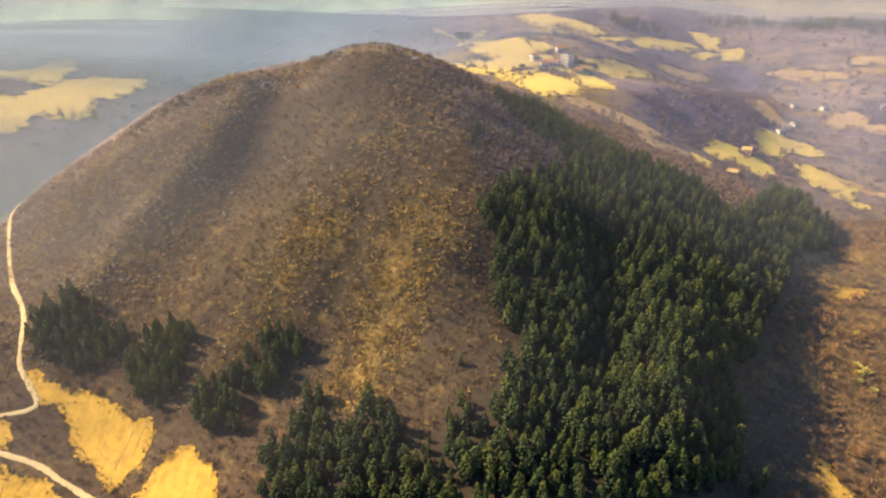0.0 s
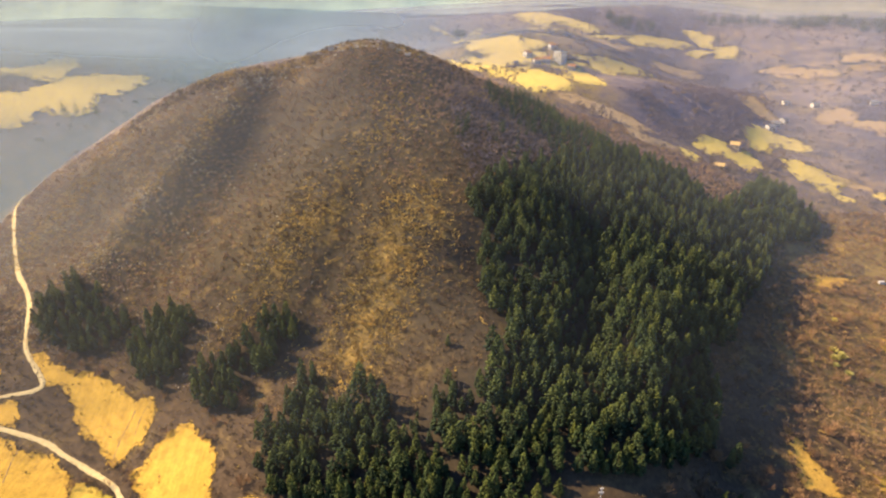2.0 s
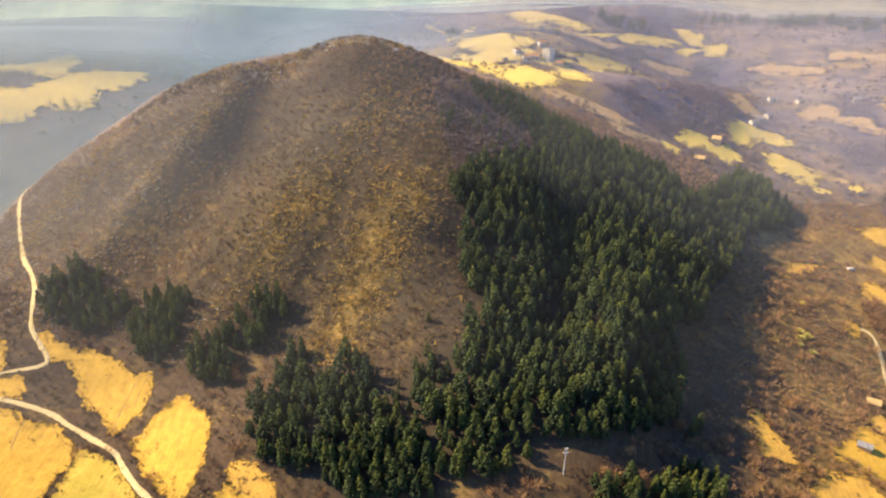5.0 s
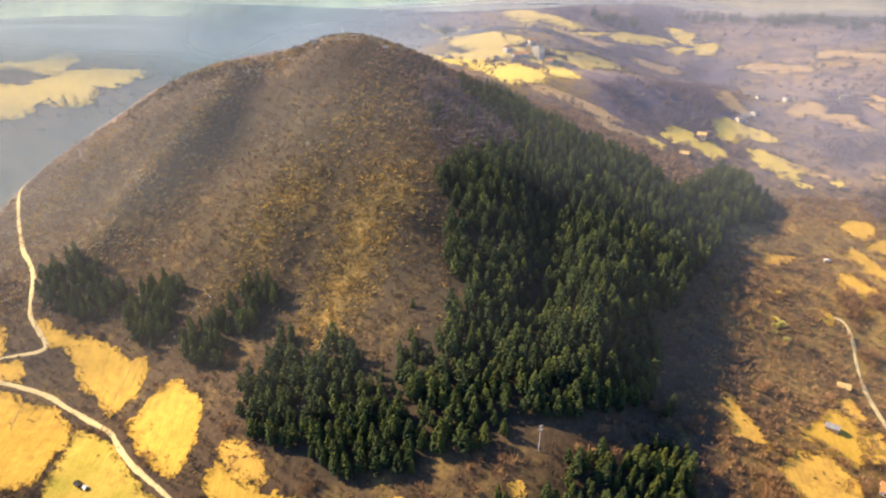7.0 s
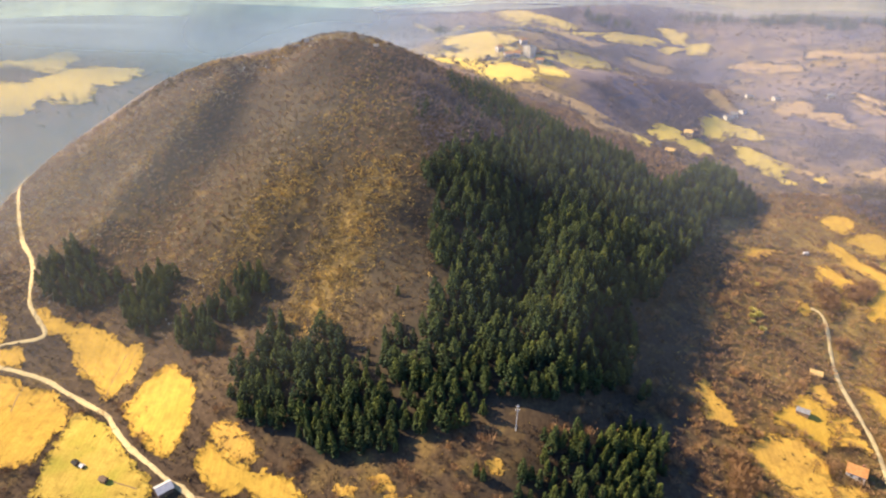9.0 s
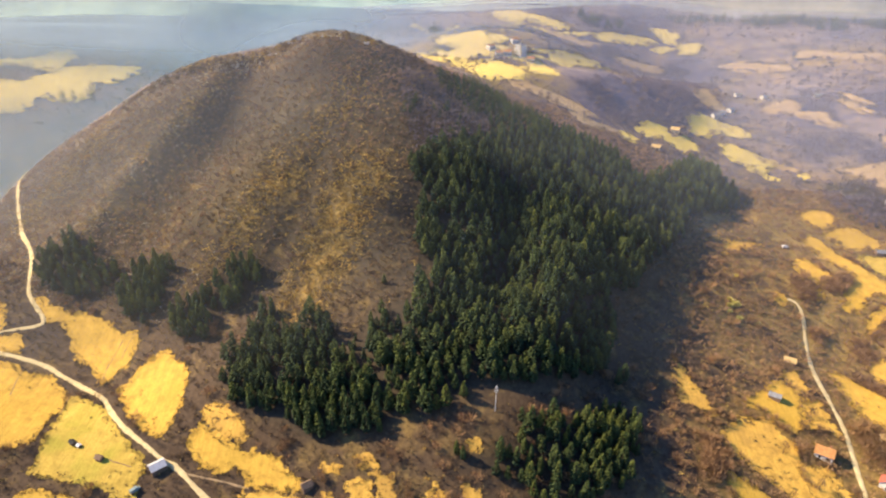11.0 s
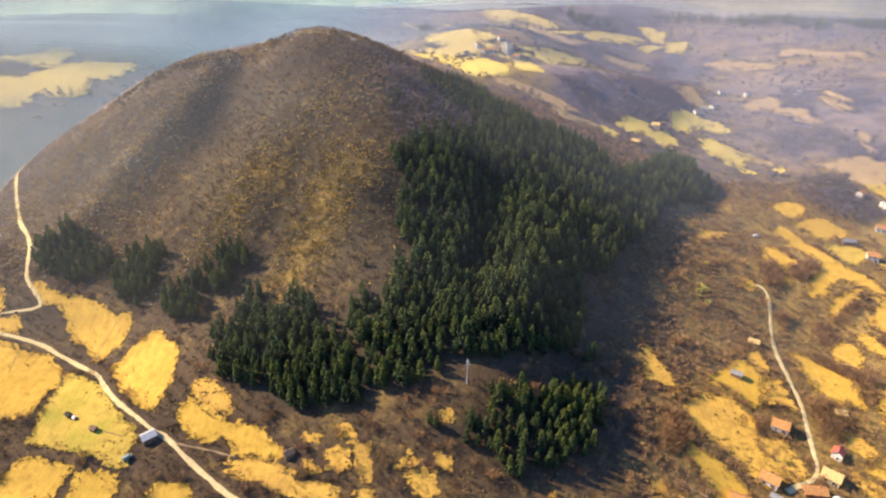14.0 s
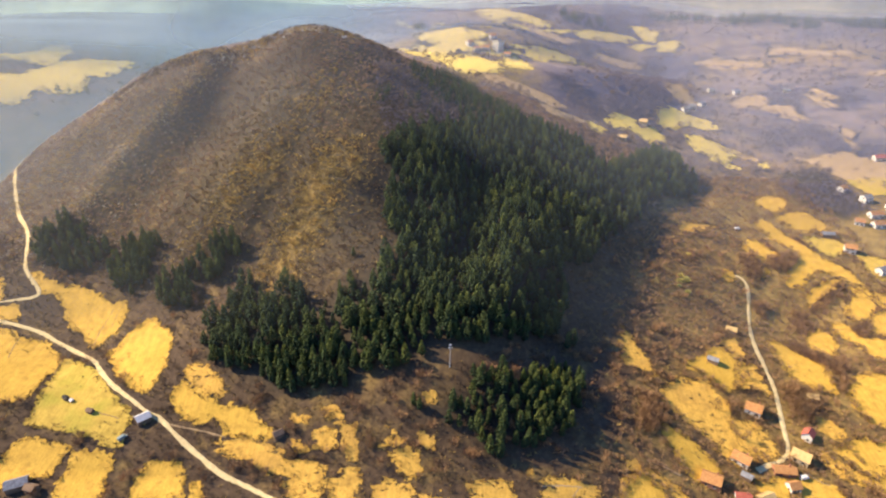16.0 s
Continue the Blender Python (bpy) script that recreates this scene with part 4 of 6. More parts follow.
def build_ground():
    xs, ys = growing(-330, 400, 3.5, -3600, 3600, 1.05), growing(70, 470, 3.5, -1500, 4600, 1.02)
    gx, gy = np.meshgrid(xs, ys)
    x, y = gx.ravel(), gy.ravel()
    v = np.stack([x, y, land_z(x, y)], 1)
    nx, ny = len(xs), len(ys)
    i = (np.arange(ny - 1)[:, None] * nx + np.arange(nx - 1)[None]).ravel()
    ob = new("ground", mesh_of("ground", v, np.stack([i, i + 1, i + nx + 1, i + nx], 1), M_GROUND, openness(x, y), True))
    # share of painted haze, growing beyond about y 440
    pale = ob.data.attributes.new("far_haze", "FLOAT", "POINT")
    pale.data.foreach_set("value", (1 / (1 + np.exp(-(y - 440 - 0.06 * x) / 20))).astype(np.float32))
    under = np.zeros(len(x))
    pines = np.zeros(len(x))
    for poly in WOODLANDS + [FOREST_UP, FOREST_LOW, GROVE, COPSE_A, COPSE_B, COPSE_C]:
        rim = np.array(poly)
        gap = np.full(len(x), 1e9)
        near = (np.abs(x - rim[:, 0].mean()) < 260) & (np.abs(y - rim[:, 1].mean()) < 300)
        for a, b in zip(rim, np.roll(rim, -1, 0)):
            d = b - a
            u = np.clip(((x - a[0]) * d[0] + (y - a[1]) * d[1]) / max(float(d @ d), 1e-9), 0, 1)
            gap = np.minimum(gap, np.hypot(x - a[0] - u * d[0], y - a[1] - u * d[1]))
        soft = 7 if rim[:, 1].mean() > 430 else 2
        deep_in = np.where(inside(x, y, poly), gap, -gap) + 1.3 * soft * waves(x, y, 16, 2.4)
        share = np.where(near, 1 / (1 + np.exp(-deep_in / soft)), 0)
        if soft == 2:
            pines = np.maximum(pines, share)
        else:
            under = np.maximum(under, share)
    # painted shade inside the plantation, grove and copse outlines
    at = ob.data.attributes.new("needle_shade", "FLOAT", "POINT")
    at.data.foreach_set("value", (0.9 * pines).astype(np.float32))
    # under the far woods, and all over the hazy west valley
    at = ob.data.attributes.new("violet_haze", "FLOAT", "POINT")
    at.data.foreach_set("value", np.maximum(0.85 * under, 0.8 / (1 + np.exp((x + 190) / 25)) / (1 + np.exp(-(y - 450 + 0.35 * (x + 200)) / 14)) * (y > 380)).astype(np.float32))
    tagged(ob, "brown scrubby hill and valley land with dead grass", "ground", kind="structure")


build_ground()


def ragged(poly, step, amount, seed):
    """The outline, with points every step metres, pushed in and out unevenly."""
    rnd = random.Random(seed)
    out, n = [], len(poly)
    for i in range(n):
        a, b = np.array(poly[i]), np.array(poly[(i + 1) % n])
        d = b - a
        ln = float(np.hypot(*d))
        k = max(1, int(ln / step))
        side = np.array([-d[1], d[0]]) / max(ln, 1e-6)
        for j in range(k):
            p = a + d * j / k + side * amount * (rnd.random() - 0.5) * 2
            out.append((float(p[0]), float(p[1])))
    return out


def swollen(line, by):
    """The outline pushed outwards."""
    p = np.array(line)
    d = np.roll(p, -1, 0) - np.roll(p, 1, 0)
    side = np.stack([d[:, 1], -d[:, 0]], 1) / np.maximum(np.hypot(d[:, 0], d[:, 1]), 1e-6)[:, None]
    turn = np.sign(np.sum(p[:, 0] * np.roll(p[:, 1], -1) - np.roll(p[:, 0], -1) * p[:, 1]))
    return [(float(a), float(b)) for a, b in p + side * turn * by]


def field(poly, mat, label, seed, lift=0.28):
    size = math.sqrt(abs(sum(a[0] * b[1] - b[0] * a[1] for a, b in zip(poly, poly[1:] + poly[:1]))) / 2)
    far = max(1.0, (sum(p[1] for p in poly) / len(poly)) / 260)
    fringe = min(4.5 * far, 0.28 * size)
    line = swollen(ragged(poly, 2.4 * far, 0.8 * far ** 0.4, seed), ((0.85 if size < 14 else 0.4) if far < 1.6 else 0.7) * fringe)
    n = len(line)
    xs, ys = [p[0] for p in line], [p[1] for p in line]
    s = max(2.2, size / 22)
    gx, gy = np.meshgrid(np.arange(min(xs), max(xs), s), np.arange(min(ys), max(ys), s))
    gx, gy = gx.ravel(), gy.ravel()
    keep = inside(gx, gy, line)
    pts = [Vector(p) for p in line] + [Vector((float(a), float(b))) for a, b in zip(gx[keep], gy[keep])]
    from_cdt = delaunay_2d_cdt(pts, [(i, (i + 1) % n) for i in range(n)], [], 1, 1e-4)
    v2, faces = from_cdt[0], from_cdt[2]
    a = np.array([(v.x, v.y) for v in v2])
    v = np.column_stack([a, land_z(a[:, 0], a[:, 1]) + lift])
    rim = np.array(line)
    gap = np.full(len(a), 1e9)
    for i in range(n):
        d = rim[(i + 1) % n] - rim[i]
        u = np.clip(((a - rim[i]) @ d) / max(float(d @ d), 1e-9), 0, 1)
        gap = np.minimum(gap, np.hypot(*(a - rim[i] - u[:, None] * d).T))
    ob = new("meadow", mesh_of("meadow", v, np.array([f for f in faces if len(f) == 3]), mat, smooth=True))
    at = ob.data.attributes.new("edge", "FLOAT", "POINT")
    at.data.foreach_set("value", np.clip(gap / fringe, 0, 1).astype(np.float32))
    return tagged(ob, label, "field", "meadows", "structure")


def smooth_line(pts, step):
    out = []
    p = [pts[0]] + list(pts) + [pts[-1]]
    for i in range(1, len(p) - 2):
        a, b, c, d = (np.array(q, float) for q in p[i - 1:i + 3])
        k = max(2, int(np.hypot(*(c - b)) / step))
        for j in range(k):
            u = j / k
            out.append(0.5 * (2 * b + (c - a) * u + (2 * a - 5 * b + 4 * c - d) * u * u + (3 * b - a - 3 * c + d) * u ** 3))
    out.append(np.array(pts[-1], float))
    return np.array(out)


def road(name, pts, width, mat, label, lift=0.42):
    line = smooth_line(pts, 1.6)
    d = np.gradient(line, axis=0)
    side = np.stack([-d[:, 1], d[:, 0]], 1) / np.maximum(np.hypot(d[:, 0], d[:, 1]), 1e-6)[:, None]
    n, rnd = len(line), np.random.RandomState(len(pts))
    rough = 1 + 0.22 * np.convolve(rnd.randn(n + 6), np.ones(7) / 7, "valid") * 1.6
    v = []
    for u in (-1, -0.55, 0, 0.55, 1):
        q = line + side * (u * width / 2 * rough)[:, None] + rnd.randn(n, 2) * 0.12
        v.append(np.column_stack([q, land_z(q[:, 0], q[:, 1]) + lift - 0.2 * (abs(u) == 1) - 0.05 * (abs(u) == 0.55)]))
    v = np.concatenate(v)
    f = [np.stack([r * n + np.arange(n - 1), r * n + np.arange(1, n), (r + 1) * n + np.arange(1, n), (r + 1) * n + np.arange(n - 1)], 1) for r in range(4)]
    ob = new(name, mesh_of(name, v, np.concatenate(f)[:, ::-1], mat, smooth=True))
    return tagged(ob, label, "road", kind="structure")


for n, poly in enumerate(DRY_FIELDS):
    field(poly, M_FIELD, "golden dry winter grass meadow with ragged hedge edges", 10 + n)
for n, poly in enumerate(GREEN_FIELDS):
    field(poly, M_MEADOW, "yellow-green meadow turning green, mown short", 50 + n)
for n, poly in enumerate(ROUGH_FIELDS):
    field(poly, M_ROUGH, "rough tussocky yellow pasture mottled with brown", 90 + n)
for n, poly in enumerate(FAR_FIELDS):
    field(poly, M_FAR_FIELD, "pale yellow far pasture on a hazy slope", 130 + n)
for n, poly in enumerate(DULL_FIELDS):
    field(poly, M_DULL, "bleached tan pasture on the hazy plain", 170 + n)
road("road_1", ROAD_A, 2.5, M_ROAD, "pale gravel farm track between meadows")
road("road_2", ROAD_B, 2.4, M_ROAD, "pale gravel track climbing round the hill foot", 0.5)
road("road_3", ROAD_C, 2.5, M_ROAD, "narrow bleached village lane")

# ---- trees ----


def clump(rnd, centre, size, out, flat=0.95):
    """One tuft of needle foliage: an uneven eight-sided lump with spiky ends."""
    c = np.array(centre)
    base = np.array([(1, 0, 0), (0, 1, 0), (-1, 0, 0), (0, -1, 0), (0, 0, 1), (0, 0, -1)], float)
    v = base * (size * (0.65 + 0.7 * rnd.rand(6, 1)))
    v[:, 2] *= flat
    v += 0.25 * size * rnd.randn(6, 3)
    v += np.array([out[0], out[1], -0.15]) * size * 0.4
    f = np.array([(0, 1, 4), (1, 2, 4), (2, 3, 4), (3, 0, 4), (1, 0, 5), (2, 1, 5), (3, 2, 5), (0, 3, 5)])
    return c + v, f


def pine_crown(seed, lumps, tufts, slim):
    """An uneven crown for a tree 1 high, with lobes, gaps and a leading shoot: (verts, tris, tone). Tone rises with
    height, as top light.
    """
    rnd = np.random.RandomState(seed)
    vs, fs, ts, n = [], [], [], 0
    phase, lobe = rnd.rand(3) * 6.283, 0.06 + 0.12 * rnd.rand()
    widest = 0.14 + 0.16 * rnd.rand()

    def reach(u, a):
        body = (u / widest) ** 0.55 if u < widest else ((1 - u) / (1 - widest)) ** 0.8
        return slim * (0.12 + 0.88 * body) * (1 + lobe * math.sin(2 * a + phase[0] + 5 * u) + 0.5 * lobe * math.sin(3 * a + phase[1] - 9 * u)) * (1 - 0.8 * max(0.0, u - 0.9) * 10)

    for k in range(lumps):
        u = (k + rnd.rand()) / lumps
        a = k * 2.39996 + rnd.rand() * 0.9
        r = reach(u, a) * (0.55 + 0.5 * rnd.rand())
        out = (math.cos(a), math.sin(a))
        v, f = clump(rnd, (r * out[0], r * out[1], 0.14 + 0.83 * u), 0.056 * (1.25 - 0.8 * u) * (0.75 + 0.5 * rnd.rand()), out)
        vs.append(v), fs.append(f + n)
        # dark low clumps, bright tops: the crown's shading is put into its tone
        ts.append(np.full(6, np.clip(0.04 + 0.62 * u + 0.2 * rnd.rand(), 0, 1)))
        n += 6
    for k in range(tufts):
        u, a = rnd.rand() ** 0.9, rnd.rand() * 6.283
        r = reach(u, a) * (0.85 + 0.35 * rnd.rand())
        c = np.array([r * math.cos(a), r * math.sin(a), 0.14 + 0.84 * u])
        w = rnd.randn(3) * 0.016
        tip = np.array([math.cos(a) * 0.05, math.sin(a) * 0.05, 0.04 + 0.05 * rnd.rand()])
        vs.append(np.array([c - w, c + w, c + tip])), fs.append(np.array([(0, 1, 2)]) + n)
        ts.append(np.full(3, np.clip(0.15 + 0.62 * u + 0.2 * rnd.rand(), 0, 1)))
        n += 3
    return np.concatenate(vs), np.concatenate(fs), np.concatenate(ts)


CROWNS = [pine_crown(s, 84, 90, w) for s, w in ((1, 0.14), (2, 0.18), (3, 0.155), (4, 0.195), (5, 0.165), (14, 0.125))]
BACK_CROWNS = [pine_crown(s, 62, 60, w) for s, w in ((6, 0.135), (7, 0.175), (8, 0.15), (9, 0.19), (10, 0.12))]
FAR_CROWNS = [pine_crown(s, 26, 40, w) for s, w in ((11, 0.16), (12, 0.2), (13, 0.17))]


def trunk_mesh():
    bm = bmesh.new()
    rings = []
    for z, r in ((-0.06, 0.02), (0.1, 0.015), (0.5, 0.01), (0.93, 0.003)):
        rings.append([bm.verts.new((r * math.cos(k * 1.0472) + 0.006 * math.sin(z * 7), r * math.sin(k * 1.0472), z)) for k in range(6)])
    for a, b in zip(rings, rings[1:]):
        for k in range(6):
            bm.faces.new((a[k], a[(k + 1) % 6], b[(k + 1) % 6], b[k]))
    for k in range(7):
        a, z = k * 2.4, 0.25 + 0.09 * k
        w = 0.16 * (1 - 0.5 * k / 7)
        p = [bm.verts.new(q) for q in ((0, 0, z - 0.006), (0, 0, z + 0.006), (w * math.cos(a), w * math.sin(a), z + 0.02))]
        bm.faces.new(p)
    me = bpy.data.meshes.new("trunk")
    bm.to_mesh(me)
    bm.free()
    me.materials.append(M_BARK)
    return me


TRUNK = trunk_mesh()
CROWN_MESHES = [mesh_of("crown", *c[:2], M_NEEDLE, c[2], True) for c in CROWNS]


def pine(x, y, h, turn, lean, kind, label):
    tree = new("pine_tree")
    tree.matrix_world = Matrix.Translation((x, y, z_at(x, y))) @ pose(0, 0, 0, lean, lean * 0.6, turn) @ Matrix.Diagonal((h * 1.05, h * 1.05, h * 1.06, 1))
    t = new("trunk", TRUNK)
    c = new("crown", CROWN_MESHES[kind % len(CROWN_MESHES)])
    t.parent = c.parent = tree
    return tagged(tree, label, "tree", "pines on the hill", "")


def scatter(poly, gap, seed):
    """Uneven spots in the outline, about gap metres apart."""
    rnd = np.random.RandomState(seed)
    xs, ys = [p[0] for p in poly], [p[1] for p in poly]
    gx, gy = np.meshgrid(np.arange(min(xs) - gap, max(xs) + gap, gap), np.arange(min(ys) - gap, max(ys) + gap, gap * 0.87))
    gx = gx + (np.arange(gx.shape[0]) % 2)[:, None] * gap / 2
    p = np.stack([gx.ravel(), gy.ravel()], 1)
    p = p + rnd.uniform(-0.42, 0.42, p.shape) * gap
    return p[inside(p[:, 0], p[:, 1], poly)]


def merged(name, spots, heights, crowns, mat, seed, label, category, widen=1.0):
    rnd = np.random.RandomState(seed)
    vs, fs, ts, hs, n = [], [], [], [], 0
    gz = land_z(spots[:, 0], spots[:, 1])
    for (x, y), z, h in zip(spots, gz, heights):
        v, f, t = crowns[rnd.randint(len(crowns))]
        a = rnd.rand() * 6.283
        ca, sa = math.cos(a), math.sin(a)
        w = h * widen * (0.9 + 0.25 * rnd.rand())
        vs.append(np.stack([(v[:, 0] * ca - v[:, 1] * sa) * w + x, (v[:, 0] * sa + v[:, 1] * ca) * w + y, v[:, 2] * h + z], 1))
        fs.append(f + n)
        ts.append(np.clip(t * (0.5 + 0.65 * rnd.rand()), 0, 1))
        hs.append(np.full(len(v), rnd.rand()))
        n += len(v)
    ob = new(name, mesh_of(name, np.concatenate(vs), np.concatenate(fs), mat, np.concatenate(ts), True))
    hue = ob.data.attributes.new("hue", "FLOAT", "POINT")
    hue.data.foreach_set("value", np.concatenate(hs).astype(np.float32))
    return tagged(ob, label, category, kind="stuff")


wood = np.concatenate([scatter(FOREST_UP, 4.75, 1), scatter(FOREST_LOW, 4.65, 2)])
keep = np.ones(len(wood), bool)
first = len(scatter(FOREST_UP, 4.75, 1))
keep[first:] = ~inside(wood[first:, 0], wood[first:, 1], FOREST_UP)
wood = wood[keep]
wood = wood[~((waves(wood[:, 0], wood[:, 1], 7, 2.5) > 0.74) & (wood[:, 0] < 5 + 25 * waves(wood[:, 0], wood[:, 1], 30, 1.5)))]
wood = wood[np.random.RandomState(4).rand(len(wood)) > 0.06]
order = np.argsort(wood[:, 1])
rnd = np.random.RandomState(7)
front, back = wood[order[:84]], wood[order[84:]]
for n, (x, y) in enumerate(front):
    pine(x, y, 7.5 + 6.5 * rnd.rand(), rnd.rand() * 360, rnd.uniform(-3, 3), n, "dark green pine at the lower edge of the plantation")
for poly, seed, label in ((GROVE, 31, "green pine in the small grove below the hill"),
                          (COPSE_B, 33, "dark pine in a copse at the hill foot"), (COPSE_C, 34, "dark pine in a copse at the hill foot")):
    for n, (x, y) in enumerate(scatter(poly, 4.8 if poly is GROVE else 4.6, seed)):
        if poly is GROVE and (float(waves(x, y, 9, 3.7)) > 0.55 or inside(x, y, CLEARING)):
            continue
        pine(x, y, 7.0 + 6.5 * rnd.rand(), rnd.rand() * 360, rnd.uniform(-3, 3), n, label)
for x, y in LONE_PINES:
    pine(x, y, 11.5 if y < 200 else 6.0, x * 7, 1.0, int(x), "lone pine standing clear of the plantation")
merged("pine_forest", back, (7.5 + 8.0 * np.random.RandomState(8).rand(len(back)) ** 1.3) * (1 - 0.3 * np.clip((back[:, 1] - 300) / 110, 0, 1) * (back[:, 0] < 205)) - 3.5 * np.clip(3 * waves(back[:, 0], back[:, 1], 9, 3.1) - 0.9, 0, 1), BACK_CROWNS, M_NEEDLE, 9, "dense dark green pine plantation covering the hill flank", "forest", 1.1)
copse = scatter(COPSE_A, 5.5, 32)
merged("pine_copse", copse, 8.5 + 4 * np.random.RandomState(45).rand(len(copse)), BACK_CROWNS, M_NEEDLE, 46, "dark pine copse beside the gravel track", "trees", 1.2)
sparse = [(32.5, 349.9), (69.1, 377.1), (68.7, 347.7), (50.4, 325.1), (34.0, 322.3)]
upper = np.concatenate([scatter(TOP_PINES, 4.6, 41), scatter(NECK_PINES, 4.6, 42), scatter(CREST_PINES, 5.0, 43), scatter(sparse, 11.0, 47)])
merged("upper_pines", upper, 5.5 + 3.5 * np.random.RandomState(43).rand(len(upper)), FAR_CROWNS, M_NEEDLE, 44, "scattered dark pines below the summit ridge", "forest")

# ---- bare scrub, hedges and woods ----


def bush_arrays(spots, size, twigs, spread, seed, tone_low=0.1, tone_high=0.9, width=0.07):
    """Leafless bushes: fans of narrow twigs. Returns verts, tris, tone."""
    rnd = np.random.RandomState(seed)
    n = len(spots)
    z = land_z(spots[:, 0], spots[:, 1])
    s = (size * (0.6 + 0.8 * rnd.rand(n)))[:, None]
    a = rnd.rand(n, twigs) * 6.283
    tilt = spread * rnd.rand(n, twigs) ** 0.7
    ln = s * (0.55 + 0.5 * rnd.rand(n, twigs))
    foot = np.stack([spots[:, :1] + s * 0.22 * rnd.randn(n, twigs), spots[:, 1:2] + s * 0.22 * rnd.randn(n, twigs), z[:, None] - 0.1 + s * 0.3 * rnd.rand(n, twigs)], -1)
    way = np.stack([np.sin(tilt) * np.cos(a), np.sin(tilt) * np.sin(a), np.cos(tilt)], -1) * ln[..., None]
    b = a + 1.57 + rnd.randn(n, twigs) * 0.6
    wide = np.stack([np.cos(b), np.sin(b), 0.3 * rnd.randn(n, twigs)], -1) * (s * width)[..., None]
    v = np.stack([foot + way * 0.15 - wide * 0.3, foot + way + wide, foot + way * 0.8 - wide], 2).reshape(-1, 3)
    f = np.arange(len(v)).reshape(-1, 3)
    tone = tone_low + (tone_high - tone_low) * (0.55 * rnd.rand(n, 1) + 0.45 * rnd.rand(n, twigs))
    return v, f, np.repeat(tone.ravel(), 3)


def stuff(name, arrays, mat, label, category):
    ob = new(name, mesh_of(name, *arrays[:2], mat, arrays[2]))
    return tagged(ob, label, category, kind="stuff")


def spots_in(x0, x1, y0, y1, count, seed):
    rnd = np.random.RandomState(seed)
    return np.stack([rnd.uniform(x0, x1, count), rnd.uniform(y0, y1, count)], 1)


def clear_of(p, polys):
    keep = np.ones(len(p), bool)
    for poly in polys:
        keep &= ~inside(p[:, 0], p[:, 1], poly)
    return p[keep]


def off_roads(p, gap):
    keep = np.ones(len(p), bool)
    for line in (ROAD_A, ROAD_B, ROAD_C):
        q = smooth_line(line, 3.0)
        for s in range(0, len(q), 40):
            d = np.hypot(p[:, None, 0] - q[None, s:s + 40, 0], p[:, None, 1] - q[None, s:s + 40, 1]).min(1)
            keep &= d > gap
    return p[keep]


ALL_FIELDS = DRY_FIELDS + GREEN_FIELDS + ROUGH_FIELDS + FAR_FIELDS + DULL_FIELDS
WOODS = [FOREST_UP, FOREST_LOW, GROVE, COPSE_A, COPSE_B, COPSE_C]

slope = clear_of(spots_in(-330, 240, 190, 470, 52000, 51), WOODS[:2] + WOODS[3:] + ALL_FIELDS)
slope = slope[(slope[:, 1] < 428) | (slope[:, 0] > -50)]
high = land_z(slope[:, 0], slope[:, 1])
slope = off_roads(slope[high > 18 + 8 * np.random.RandomState(5).rand(len(slope))], 2.6)
lush = sum(crease(slope[:, 0], slope[:, 1], *q) for q in BANDS)
streak = 0.5 + 0.5 * waves(slope[:, 0] * 1.0, slope[:, 1] * 0.35, 9, 4.0) + 0.25 * waves(slope[:, 0], slope[:, 1], 30, 6.0)
pick = np.random.RandomState(6).rand(len(slope))
bushy = slope[pick < 0.72 - 0.3 * lush]
# west and top of the hill get the scrub with haze in its colour
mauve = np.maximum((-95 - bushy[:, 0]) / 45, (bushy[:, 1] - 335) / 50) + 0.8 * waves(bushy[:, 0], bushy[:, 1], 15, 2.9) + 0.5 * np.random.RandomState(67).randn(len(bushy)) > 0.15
stuff("hillside_scrub", bush_arrays(bushy[~mauve], 1.7, 16, 1.3, 61, 0.2, 0.9, 0.075), M_TWIG, "leafless brown scrub covering the open hillside", "scrub")
stuff("mauve_scrub", bush_arrays(bushy[mauve], 1.7, 16, 1.3, 88, 0.2, 0.9, 0.075), M_MAUVE_TWIG, "leafless scrub on the high and western flanks, paled mauve for haze", "scrub")
stuff("hillside_grass", bush_arrays(slope[(pick >= 0.66 - 0.62 * lush) & (pick * 0.5 + 0.5 * streak + 1.2 * lush > 0.97 + 0.09 * (slope[:, 1] > 300))], 1.1, 9, 1.35, 62, 0.05, 0.65, 0.13), M_STRAW, "dry yellow grass tufts between the scrub", "grass")

more = spots_in(-330, 60, 190, 430, 42000, 56)
more = clear_of(more, WOODS[:2] + WOODS[3:] + ALL_FIELDS)
glow = sum(crease(more[:, 0], more[:, 1], *q) for q in BANDS)
keep = np.random.RandomState(19).rand(len(more)) < (0.03 - 0.02 * (more[:, 1] > 320) + 2.1 * glow) * (0.75 + 0.5 * waves(more[:, 0], more[:, 1], 6, 3.3)) + 0.1 * (more[:, 0] < -140)
more = more[keep & (land_z(more[:, 0], more[:, 1]) > 20)]
stuff("bleached_tussocks", bush_arrays(more, 1.45, 8, 1.4, 76, 0.35, 0.9, 0.15), M_STRAW, "bleached grass tussocks catching the sun on the slope", "grass")

pale = clear_of(spots_in(-330, -60, 215, 440, 26000, 57), WOODS[3:] + ALL_FIELDS)
share = crease(pale[:, 0], pale[:, 1], -128, 405, -200, 300, 10, 0.75) + 0.26 / (1 + np.exp((pale[:, 0] + 175) / 25)) + 0.03
share = share * np.clip(0.6 + 1.1 * waves(pale[:, 0], pale[:, 1], 8, 6.6), 0, 2)
